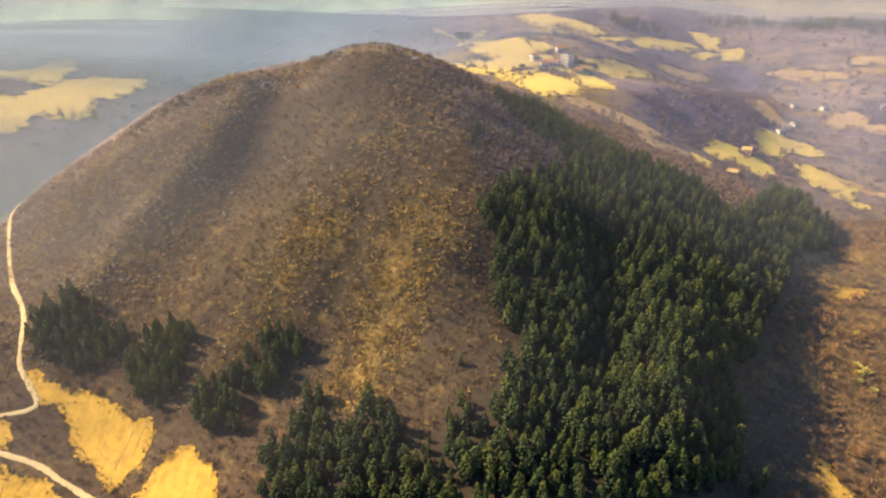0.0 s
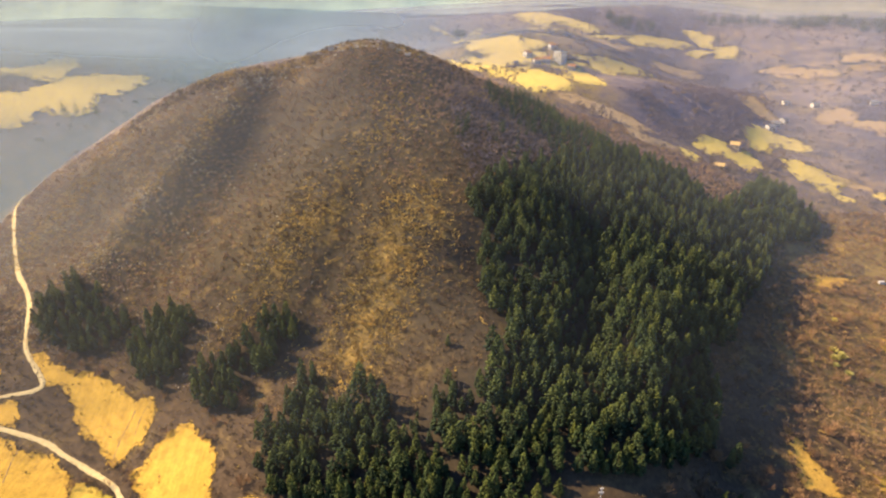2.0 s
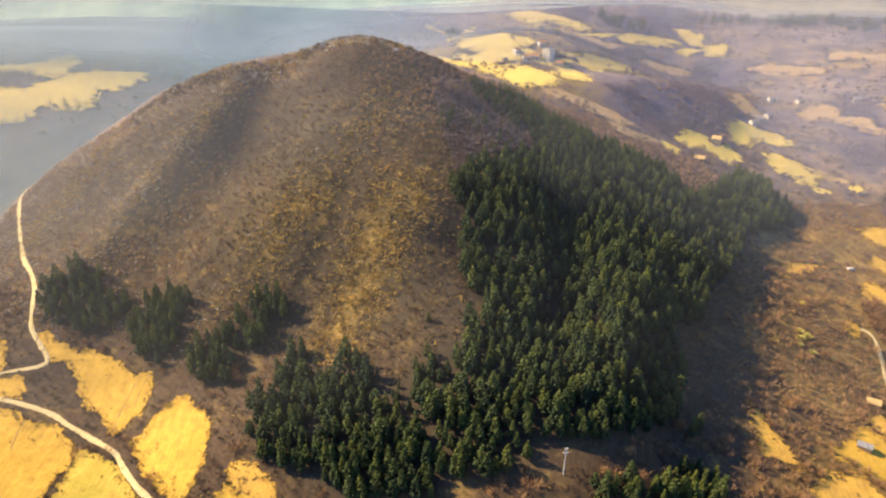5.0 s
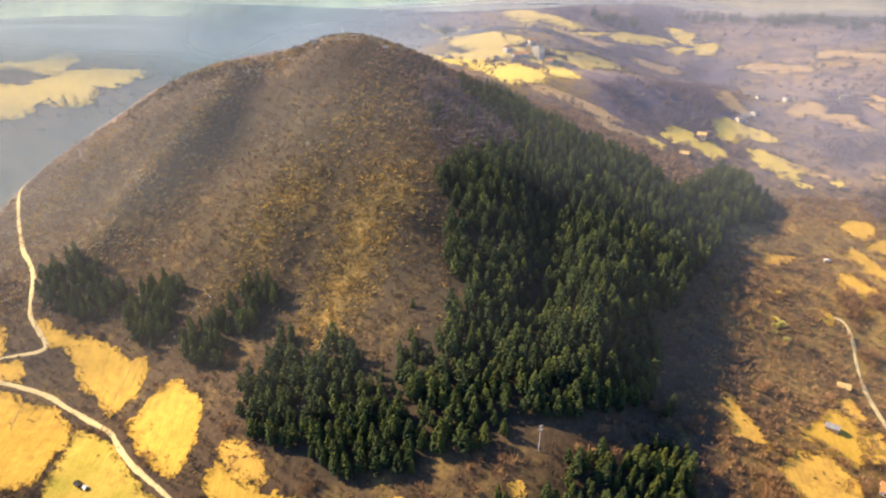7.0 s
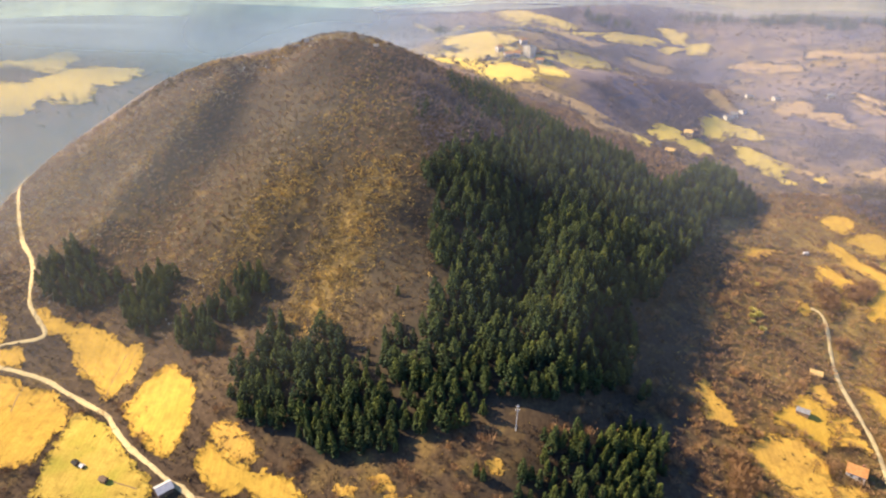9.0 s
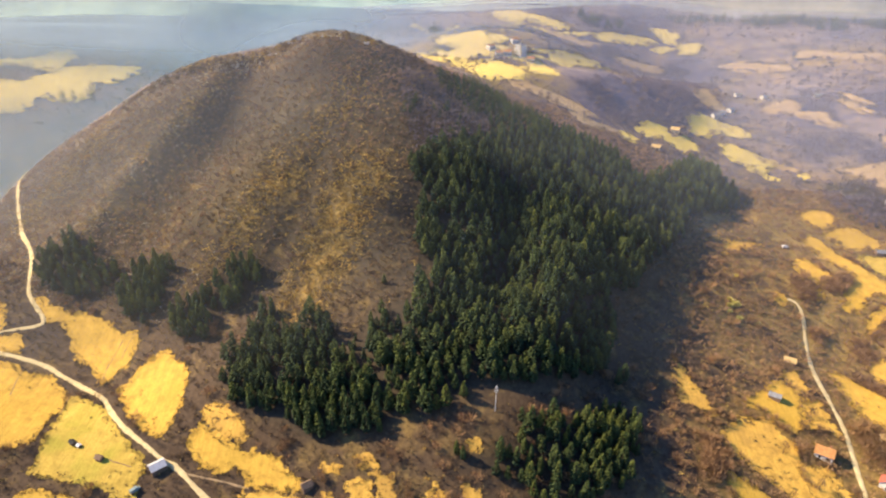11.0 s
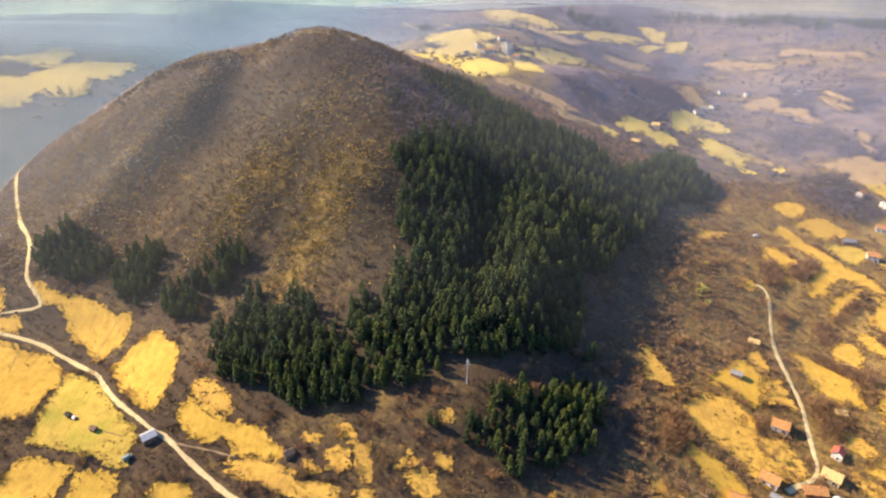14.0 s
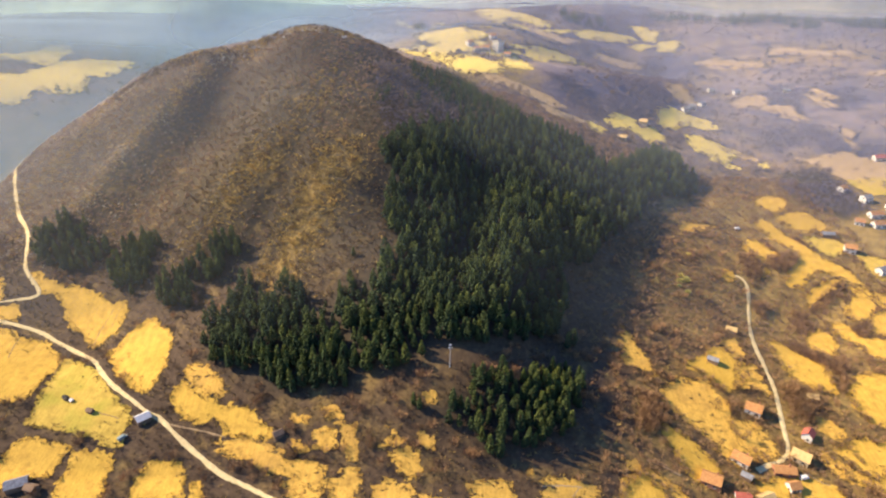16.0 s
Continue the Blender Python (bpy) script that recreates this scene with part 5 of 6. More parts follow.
pale = off_roads(pale[(np.random.RandomState(58).rand(len(pale)) < share) & (land_z(pale[:, 0], pale[:, 1]) > 20)], 2.6)
crest = np.stack([np.linspace(-200, -5, 1500), 412 + 2.0 * np.sin(np.linspace(0, 14, 1500))], 1) + np.random.RandomState(59).randn(1500, 2) * (2.0, 4.5)
crest = crest[waves(crest[:, 0], crest[:, 1], 11, 7.1) > -0.05]
stuff("pale_tussocks", bush_arrays(np.concatenate([pale, crest]), 1.5, 8, 1.35, 86, 0.2, 1.0, 0.12), M_PALE, "bleached pale grass tussocks on the hazy flank and crest", "grass")
ridge = np.stack([np.linspace(-215, 70, 420), 414 + 10 * np.clip((np.linspace(-215, 70, 420) - 10) / 60, 0, 1)], 1) + np.random.RandomState(60).randn(420, 2) * (2.0, 5.0)
stuff("crest_bushes", bush_arrays(ridge, 2.4, 34, 1.15, 87, 0.1, 0.8, 0.06), M_TWIG, "bare bushes along the ridge line", "scrub")

back_slope = clear_of(spots_in(0, 380, 380, 600, 17000, 54), WOODS[:2] + ALL_FIELDS + [TOP_PINES])
rim = np.minimum.reduce([back_slope[:, 0] - 10, 370 - back_slope[:, 0], (back_slope[:, 1] - 388) * 1.5, 590 - back_slope[:, 1]]) / 55
back_slope = back_slope[np.random.RandomState(18).rand(len(back_slope)) < 0.3 * rim]
stuff("shoulder_scrub", bush_arrays(back_slope, 1.7, 14, 1.2, 69, 0.4, 1.0, 0.07), M_FAR_TWIG, "leafless mauve-brown scrub on the hill's far shoulder", "scrub")

low = clear_of(spots_in(-300, 390, 75, 440, 60000, 52), WOODS[:2] + WOODS[3:] + ALL_FIELDS)
low = off_roads(low[land_z(low[:, 0], low[:, 1]) <= 24], 2.4)
pick = np.random.RandomState(16).rand(len(low))
# rusty scrub also begins past that shadow; darker hedge twigs deepen the shade
east = 1 / (1 + np.exp(-(low[:, 0] - 160 - 0.3 * (low[:, 1] - 190) + 9 * waves(low[:, 0], low[:, 1], 12, 5.1)) / 15))
thick = waves(low[:, 0], low[:, 1], 14, 8.0)
hedge = pick < 0.72 - 0.14 * east * (thick > -0.15)
stuff("hedge_scrub", bush_arrays(low[hedge & (east < 0.5)], 1.7, 11, 0.9, 63), M_HEDGE, "bare brown hedges and thickets between the meadows", "scrub")
stuff("rust_scrub", bush_arrays(low[hedge & (east >= 0.5)], 2.05, 20, 1.2, 73, 0.15, 1.0, 0.055), M_RUST, "bare rust-brown thickets on the lower slope above the hamlet", "scrub")
stuff("bare_trees", bush_arrays(low[(pick > 0.945) & (thick > -0.1)], 3.6, 80, 1.0, 64, 0.1, 0.8, 0.026), M_RUST, "leafless deciduous trees in the hedges", "trees")
stuff("rough_grass", bush_arrays(low[(pick > 0.6) & (pick < 0.68 + 0.12 * east)], 1.0, 8, 1.2, 65, 0.1, 0.9, 0.16), M_STRAW, "dead yellow grass tufts on fallow ground", "grass")
edge = np.concatenate([np.array(ragged(p, 1.5, 2.0, 200 + n)) for n, p in enumerate(ALL_FIELDS) if max(q[1] for q in p) < 420])
east_edge = np.concatenate([np.array(ragged(p, 3.0, 2.2, 400 + n)) for n, p in enumerate(ALL_FIELDS) if max(q[1] for q in p) < 420 and min(q[0] for q in p) > 140])
east_edge = east_edge[np.random.RandomState(17).rand(len(east_edge)) < 0.55]
stuff("field_edge_trees", bush_arrays(off_roads(east_edge, 3.0), 2.6, 60, 1.0, 68, 0.1, 0.7, 0.03), M_RUST, "leafless shrubs and small trees along field edges", "trees")
stuff("hedge_rows", bush_arrays(edge, 1.3, 16, 1.1, 66, 0.0, 0.7), M_HEDGE, "ragged bare hedgerows edging the meadows", "hedge")

thickets = np.concatenate([scatter(p, 2.7, 540 + n) for n, p in enumerate((THICKET_A, THICKET_B, THICKET_C, THICKET_D, THICKET_E, THICKET_F, THICKET_G, THICKET_H, SHADE_THICKET, THICKET_J))])
stuff("thicket_trees", bush_arrays(off_roads(thickets, 3.5), 3.8, 70, 1.0, 75, 0.1, 0.7, 0.03), M_RUST, "dark leafless thickets of young trees between meadows", "trees")

dots = spots_in(-240, 390, 90, 380, 7500, 55)
dots = dots[np.any([inside(dots[:, 0], dots[:, 1], p) for p in ALL_FIELDS], axis=0) & (waves(dots[:, 0], dots[:, 1], 13, 5.5) > 0.2 - 0.5 * ((np.abs(dots[:, 0] - 5) < 45) & (dots[:, 1] < 140)))]
stuff("meadow_bushes", bush_arrays(off_roads(dots, 2.5), 0.9, 16, 1.1, 70, 0.1, 0.7, 0.1), M_TWIG, "small brown bushes and tussocks dotted over meadows", "scrub")

far = clear_of(spots_in(-750, 800, 430, 1350, 19000, 53), ALL_FIELDS)
cover = waves(far[:, 0], far[:, 1], 60, 9.0) + 0.5 * waves(far[:, 0], far[:, 1], 19, 10.0)
far = far[(cover > -0.35) & (np.hypot((far[:, 0] + 60) / 1.25, far[:, 1] - 420) > 215)]
deep = []
for n, poly in enumerate(WOODLANDS):
    p = scatter(ragged(poly, 12, 10, 500 + n), 3.6, 520 + n)
    deep.append(p[waves(p[:, 0], p[:, 1], 22, 1.9) + 0.5 * waves(p[:, 0], p[:, 1], 7, 4.9) > -0.3])
deep = clear_of(np.concatenate(deep), ALL_FIELDS)
deep = deep[np.hypot((deep[:, 0] + 60) / 1.25, deep[:, 1] - 420) > 225]
far_edge = np.concatenate([np.array(ragged(p, 4.0, 5.5, 600 + n)) for n, p in enumerate(ALL_FIELDS) if max(q[1] for q in p) >= 420])
far_edge = far_edge[np.random.RandomState(20).rand(len(far_edge)) < 0.32]
stuff("far_hedges", bush_arrays(far_edge, 3.2, 22, 1.15, 77, 0.2, 0.8, 0.08), M_FAR_TWIG, "leafless hedges and single trees edging far pastures", "hedge")
def round_crown(seed):
    """A domed leafless crown, 1 high: a heap of soft twig clumps, toned lighter upwards as top light."""
    rnd = np.random.RandomState(seed)
    vs, fs, ts, n = [], [], [], 0
    for k in range(13):
        a, u = k * 2.39996, (k + 0.5) / 13
        r = 0.42 * math.sqrt(1 - (0.9 * u) ** 2) * (0.7 + 0.4 * rnd.rand())
        v, f = clump(rnd, (r * math.cos(a), r * math.sin(a), 0.3 + 0.55 * u), 0.17 + 0.06 * rnd.rand(), (math.cos(a), math.sin(a)))
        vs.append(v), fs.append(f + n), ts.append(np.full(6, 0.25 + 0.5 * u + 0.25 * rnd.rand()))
        n += 6
    return np.concatenate(vs), np.concatenate(fs), np.concatenate(ts)


DOMES = [round_crown(s) for s in (21, 22, 23, 24)]
tall = np.random.RandomState(79)
stuff("dense_woods", bush_arrays(deep, 4.0, 18, 1.25, 78, 0.1, 0.9, 0.035), M_DEEP_TWIG, "dense leafless woods in the far valleys, tinted violet-grey for haze", "woods")
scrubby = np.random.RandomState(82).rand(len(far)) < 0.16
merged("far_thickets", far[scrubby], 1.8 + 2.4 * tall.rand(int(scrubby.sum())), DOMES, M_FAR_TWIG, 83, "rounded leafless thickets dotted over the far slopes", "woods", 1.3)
stuff("far_woods", bush_arrays(far[~scrubby], 3.2, 22, 1.25, 67, 0.3, 0.9, 0.06), M_FAR_TWIG, "leafless scrub on the far slopes, paled grey-mauve for haze", "woods")

# grey scrub and young birches between the plantation and the crest
BRUSH = [(7.1, 381.7), (33.1, 407.3), (49.5, 394.6), (73.7, 383.1), (71.2, 353.7), (50.5, 327.4), (32.2, 313.1), (20.1, 302.8), (12.3, 336.3)]
brush = scatter(BRUSH, 2.3, 84)
stuff("crest_scrub", bush_arrays(brush, 2.3, 18, 1.2, 85, 0.1, 1.0, 0.06), M_FAR_TWIG, "pale grey leafless scrub below the crest", "scrub")

# ---- haze lying in the far valleys ----


def mist(above, y0, x_left, most, seed):
    """A veil that follows the country at a height above it, thin in front and denser behind."""
    xs, ys = np.linspace(-3400, 3400, 120), 330 + 4170 * np.linspace(0, 1, 120) ** 1.6
    gx, gy = np.meshgrid(xs, ys)
    x, y = gx.ravel(), gy.ravel()
    z = country_z(x, y) + above * (1 + 1.6 * np.clip((y - 720) / 250, 0, 1)) + 0.8 * waves(x, y, 260, seed)
    start = y0 - 130 / (1 + np.exp((x - x_left) / 50)) + 45 * waves(x, y, 190, seed + 1)
    west = 1 / (1 + np.exp((x + 20 + 0.12 * (y - 600)) / 60))
    far = 0.5 * np.clip((y - start) / 160, 0, 1) ** 0.6 + 0.5 * np.clip((y - 720) / 420, 0, 1)
    sunny = np.exp(-((x + 400) / 150) ** 2 - ((y - 585) / 62) ** 2)
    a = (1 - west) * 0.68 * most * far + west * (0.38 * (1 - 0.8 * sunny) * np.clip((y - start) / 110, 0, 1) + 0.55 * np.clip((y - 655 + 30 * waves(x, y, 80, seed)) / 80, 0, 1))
    n = len(xs)
    i = (np.arange(len(ys) - 1)[:, None] * n + np.arange(n - 1)[None]).ravel()
    f = np.stack([i, i + 1, i + n + 1, i + n], 1)
    f = f[a[f].max(1) > 0]
    ob = new("haze_layer", mesh_of("haze_layer", np.stack([x, y, z], 1), f, M_MIST, a, True))
    smoke = ob.data.attributes.new("smoke", "FLOAT", "POINT")
    smoke.data.foreach_set("value", (west * (1 - 0.25 * np.clip((y - 640) / 80, 0, 1))).astype(np.float32))
    return tagged(ob, "thin bluish haze lying over the far valleys", "haze", "haze layers", "stuff")


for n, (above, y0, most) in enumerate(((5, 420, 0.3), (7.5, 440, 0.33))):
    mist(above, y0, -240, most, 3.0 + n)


def veil(y, most, west, top, mat, soft, label, east=None, skew=0.0, blue=0.0):
    """A bank of hazy air standing across the view, fading out towards the ground."""
    xs, us = np.linspace(-1400, 1400, 150), np.linspace(0, 1, 46) ** 1.5
    gx, gu = np.meshgrid(xs, us)
    x, u = gx.ravel(), gu.ravel()
    yy = y + 7 * np.sin(x / 130 + y) - skew * x
    low = land_z(x, yy)
    z = low + u * (top - low)
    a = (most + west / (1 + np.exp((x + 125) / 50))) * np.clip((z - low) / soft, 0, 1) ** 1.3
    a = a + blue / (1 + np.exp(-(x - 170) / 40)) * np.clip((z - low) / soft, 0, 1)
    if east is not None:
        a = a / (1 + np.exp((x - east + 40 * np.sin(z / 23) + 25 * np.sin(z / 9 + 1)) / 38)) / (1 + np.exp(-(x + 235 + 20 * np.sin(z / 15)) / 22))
    n = len(xs)
    i = (np.arange(len(us) - 1)[:, None] * n + np.arange(n - 1)[None]).ravel()
    f = np.stack([i, i + 1, i + n + 1, i + n], 1)
    ob = new("haze_layer", mesh_of("haze_layer", np.stack([x, yy, z], 1), f[a[f].max(1) > 0.004], mat, a, True))
    return tagged(ob, label, "haze", "haze layers", "stuff")


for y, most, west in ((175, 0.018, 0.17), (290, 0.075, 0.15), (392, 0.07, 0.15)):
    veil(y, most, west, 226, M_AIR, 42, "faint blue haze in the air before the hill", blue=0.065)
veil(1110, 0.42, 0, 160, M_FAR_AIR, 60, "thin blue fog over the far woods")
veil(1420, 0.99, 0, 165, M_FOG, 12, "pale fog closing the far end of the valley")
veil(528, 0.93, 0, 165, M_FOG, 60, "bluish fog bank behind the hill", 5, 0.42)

# ---- buildings ----


def block(bm, x0, x1, y0, y1, z0, z1):
    v = [bm.verts.new((x, y, z)) for z in (z0, z1) for x, y in ((x0, y0), (x1, y0), (x1, y1), (x0, y1))]
    for f in ((3, 2, 1, 0), (4, 5, 6, 7), (0, 1, 5, 4), (1, 2, 6, 5), (2, 3, 7, 6), (3, 0, 4, 7)):
        bm.faces.new([v[k] for k in f])


def gable_walls(length, width, wall, ridge, sink):
    """Four walls and two gables as a closed body."""
    bm = bmesh.new()
    a, b = length / 2, width / 2
    v = [bm.verts.new(p) for p in ((-a, -b, -sink), (a, -b, -sink), (a, b, -sink), (-a, b, -sink), (-a, -b, wall), (a, -b, wall), (a, b, wall), (-a, b, wall), (-a, 0, ridge), (a, 0, ridge))]
    for f in ((0, 1, 5, 4), (1, 2, 6, 9, 5), (2, 3, 7, 6), (3, 0, 4, 8, 7), (3, 2, 1, 0), (4, 5, 9, 8), (6, 7, 8, 9)):
        bm.faces.new([v[k] for k in f])
    return bm


def roof_slope(length, width, wall, ridge, side, over=0.5, thick=0.16):
    bm = bmesh.new()
    a, b = length / 2 + over, width / 2 + over
    fall = (ridge - wall) / (width / 2)
    low, top = wall - fall * over + 0.06, ridge + 0.06
    p = [(-a, side * b, low), (a, side * b, low), (a, 0, top), (-a, 0, top)]
    lo = [bm.verts.new(q) for q in p]
    hi = [bm.verts.new((x, y, z + thick)) for x, y, z in p]
    order = (0, 1, 2, 3) if side < 0 else (3, 2, 1, 0)
    bm.faces.new([hi[k] for k in order])
    bm.faces.new([lo[k] for k in reversed(order)])
    for k in range(4):
        j = (k + 1) % 4
        q = (lo[k], lo[j], hi[j], hi[k])
        bm.faces.new(q if side < 0 else q[::-1])
    return bm


def opening(x, y, z, w, h, along):
    """A pane standing a little proud, on a wall facing along."""
    bm = bmesh.new()
    if along == "y":
        block(bm, x - w / 2, x + w / 2, y - 0.05, y + 0.05, z, z + h)
    else:
        block(bm, x - 0.05, x + 0.05, y - w / 2, y + w / 2, z, z + h)
    return bm


def house(name, x, y, length, width, wall, ridge, turn, roof_mat, wall_mat, label, chimney=True, windows=2, storeys=1):
    length, width, wall, ridge = length * 0.85, width * 0.85, wall * 0.9, ridge * 0.86
    root = new(name)
    c, s = math.cos(radians(turn)), math.sin(radians(turn))
    low = min(z_at(x + c * u * length / 2 - s * v * width / 2, y + s * u * length / 2 + c * v * width / 2) for u in (-1, 1) for v in (-1, 1))
    high = z_at(x, y)
    root.matrix_world = pose(x, y, max(low, high - 0.6), 0, 0, turn)
    part("body", gable_walls(length, width, wall, ridge, 1.6), wall_mat, root)
    for side in (-1, 1):
        part("roof_slope", roof_slope(length, width, wall, ridge, side), roof_mat, root)
    if chimney:
        bm = bmesh.new()
        block(bm, length * 0.2, length * 0.2 + 0.6, 0.4, 1.0, wall, ridge + 0.9)
        block(bm, length * 0.2 - 0.08, length * 0.2 + 0.68, 0.32, 1.08, ridge + 0.9, ridge + 1.05)
        part("chimney", bm, M_BRICK, root)
    for level in range(storeys):
        z = 0.9 + 2.7 * level
        for side in (-1, 1):
            for k in range(windows):
                wx = -length / 2 + (k + 0.5 + 0.2 * (level == 0)) * length / (windows + 0.4)
                w = part("window", opening(wx, side * (width / 2 + 0.02), z, 1.15, 1.25, "y"), M_GLASS, root, "dark glazed window")
                bm = bmesh.new()
                block(bm, wx - 0.7, wx + 0.7, side * (width / 2 + 0.08) - 0.09, side * (width / 2 + 0.08) + 0.09, z - 0.1, z - 0.003)
                part("sill", bm, M_PLASTER, w)
            part("window", opening(side * (length / 2 + 0.02), -0.6, z, 1.1, 1.2, "x"), M_GLASS, root, "dark glazed window")
    part("door", opening(length / 2 - 1.3, -(width / 2 + 0.05), 0.0, 0.95, 2.05, "y"), M_WOOD, root, "brown wooden door")
    return tagged(root, label, "house", "village houses")


def shed(name, x, y, length, width, wall, ridge, turn, roof_mat, label):
    root = new(name)
    root.matrix_world = pose(x, y, z_at(x, y), 0, 0, turn)
    part("body", gable_walls(length, width, wall, ridge, 1.2), M_WOOD, root)
    for side in (-1, 1):
        part("roof_slope", roof_slope(length, width, wall, ridge, side, 0.35, 0.08), roof_mat, root)
    part("door", opening(0, -(width / 2 + 0.04), 0, min(1.8, length * 0.4), min(2.0, wall - 0.2), "y"), M_WOOD, root, "plank door")
    return tagged(root, label, "shed", "farm sheds")


house("house", 234.1, 161.5, 9.5, 8.5, 3.6, 6.9, -34, M_TILE, M_PLASTER, "single-storey house with a bright orange tile roof", storeys=1)
house("house", 257.9, 146.5, 6.5, 6.0, 4.4, 6.9, 48, M_TILE_RED, M_PLASTER, "small white house with a steep red tile roof beside the lane")
house("house", 247.5, 133.0, 10.0, 8.5, 3.8, 7.2, -42, M_TILE_STRAW, M_CREAM, "large house with a weathered yellowish roof by the lane", storeys=1)
house("house", 214.0, 129.0, 10.0, 8.0, 3.6, 6.6, -42, M_TILE, M_PLASTER, "orange-roofed house with white walls in the hamlet")
house("house", 193.0, 115.5, 10.5, 9.0, 3.8, 7.0, -28, M_TILE, M_BRICK, "orange-roofed farmhouse at the edge of the hamlet")
house("house", 205.6, 107.0, 8.0, 7.0, 3.2, 5.8, -12, M_TILE_RED, M_PLASTER, "house with a dull crimson sheet roof in the hamlet")
house("house", 234.5, 124.5, 12.0, 6.5, 3.0, 5.2, -8, M_TILE, M_BRICK, "long low brick house with an orange roof")
house("house", 235.0, 115.5, 6.5, 6.0, 3.2, 5.6, 10, M_TILE, M_PLASTER, "compact orange-roofed house beside the meadow", chimney=False)
house("house", 273.0, 172.5, 6.5, 5.0, 3.0, 4.8, -15, M_TILE_STRAW, M_PLASTER, "small cream cottage with a pale roof", chimney=False)
house("house", 247.3, 226.5, 7.0, 5.5, 2.6, 4.6, -30, M_TILE_STRAW, M_BRICK, "tumbledown brick house with a faded roof beside the lane", chimney=False)
house("house", 218.1, 108.0, 8.5, 6.5, 3.0, 5.4, 20, M_TILE_STRAW, M_CREAM, "yellowish-roofed barn house in the hamlet", chimney=False)
house("house", 372.0, 313.0, 9.0, 7.5, 5.4, 8.0, -25, M_TILE, M_PLASTER, "white two-storey house with an orange roof in meadows", storeys=2)
house("house", 381.3, 287.0, 8.5, 7.0, 4.5, 7.0, 20, M_TILE_GREY, M_PLASTER, "white house with a pale roof beside meadows")
house("house", 429.7, 391.0, 9.0, 8.0, 5.5, 8.0, 15, M_TILE_GREY, M_PLASTER, "tall white village house", storeys=2)
for hx, hy, ln, tn in ((423.2, 365.5, 13, 5), (416.6, 350.0, 12, 5), (402.9, 353.5, 8, -30), (436, 352, 10, 20), (444, 378, 9, -10), (420.3, 411, 8, 30)):
    house("house", hx, hy, ln, 7.5, 4.0, 6.6, tn, M_TILE, M_PLASTER, "orange-roofed village house in a row by the road")
house("house", 491.4, 474, 13, 8, 4.5, 7.2, 4, M_TILE_RED, M_PLASTER, "white house with a long red roof on the plain")
for hx, hy, tn in ((352.0, 624, 12), (367.5, 643, -20), (387.1, 664, 30), (436.1, 756, 0), (467.6, 747, 10), (520.4, 718, -25)):
    house("house", hx, hy, 9.5, 8.0, 5.0, 7.6, tn, M_TILE_GREY, M_PLASTER, "white house standing alone on the far slope", storeys=2)
for hx, hy, tn in ((100.6, 628, 10), (110.4, 630, -15), (119.8, 654, 20), (92, 640, 35), (135, 622, -10)):
    house("house", hx, hy, 9.0, 7.0, 4.6, 7.0, tn, M_TILE, M_PLASTER, "small white house in the hilltop hamlet")
house("house", 271.0, 527.0, 9.0, 7.5, 4.2, 6.8, -30, M_TILE_STRAW, M_CREAM, "ochre house with a faded straw-coloured roof by a far pasture")
house("house", 233.7, 470.0, 9.0, 7.0, 3.4, 5.6, -25, M_TILE_STRAW, M_CREAM, "pale weathered house among bare trees", chimney=False)


def flats(x, y, turn):
    """Pale four-storey block with balcony slabs."""
    root = new("apartment_block")
    root.matrix_world = pose(x, y, z_at(x, y) - 1, 0, 0, turn) @ Matrix.Diagonal((0.85, 0.85, 0.8, 1))
    bm = bmesh.new()
    block(bm, -5.5, 5.5, -5, 5, -2, 14)
    part("body", bm, M_PLASTER, root)
    bm = bmesh.new()
    block(bm, -6, 6, -5.5, 5.5, 14, 14.5)
    block(bm, -2, 1, -1.5, 1.5, 14.5, 16.5)
    part("roof", bm, M_TILE_GREY, root)
    for level in range(4):
        z = 0.6 + level * 3.4
        bm = bmesh.new()
        block(bm, -5.6, 5.6, -6.6, -5, z + 2.6, z + 2.8)
        block(bm, -5.6, 5.6, -6.6, -6.45, z + 2.8, z + 3.6)
        part("balcony", bm, M_PLASTER, root)
        for k in range(3):
            part("window", opening(-3.6 + 3.6 * k, -5.02, z + 0.4, 2.0, 1.8, "y"), M_GLASS, root, "dark glazed window")
            part("window", opening(-5.52, -3.2 + 3.2 * k, z + 0.4, 1.4, 1.5, "x"), M_GLASS, root, "dark glazed window")
    return tagged(root, "pale four-storey block on the far hilltop", "building")


flats(125, 632, -52)
shed("field_barn", -93.0, 137.0, 6.6, 5.6, 2.4, 4.0, 42, M_SHEET, "pale sheet-roofed barn beside the gravel track")
shed("garden_hut", -122.0, 141.5, 3.2, 2.4, 1.8, 2.7, -20, M_WOOD, "small dark wooden hut in the meadow")
shed("garden_hut", -139.7, 151.0, 3.0, 2.1, 1.6, 2.3, -32, M_DARK, "dark tarred hut alone in the meadow")
shed("garden_hut", -135.8, 149.4, 1.7, 1.5, 1.2, 1.8, -32, M_POST, "tiny pale store beside a dark hut")
shed("field_shed", -21.8, 127.0, 4.6, 3.6, 2.2, 3.6, 35, M_WOOD, "dark wooden shed at the meadow edge")
shed("field_shed", 213.0, 119.5, 5.0, 3.5, 2.2, 3.4, -42, M_TILE_GREY, "pale sheet-roofed outbuilding in the hamlet yard")
shed("field_shed", 222.5, 194.0, 6.0, 4.0, 2.4, 3.8, -35, M_TILE_GREY, "pale grey field shed casting a long shadow")
shed("field_shed", -135.5, 99.5, 9.0, 6.0, 2.8, 4.8, 25, M_TILE_GREY, "dark barn among hedges")
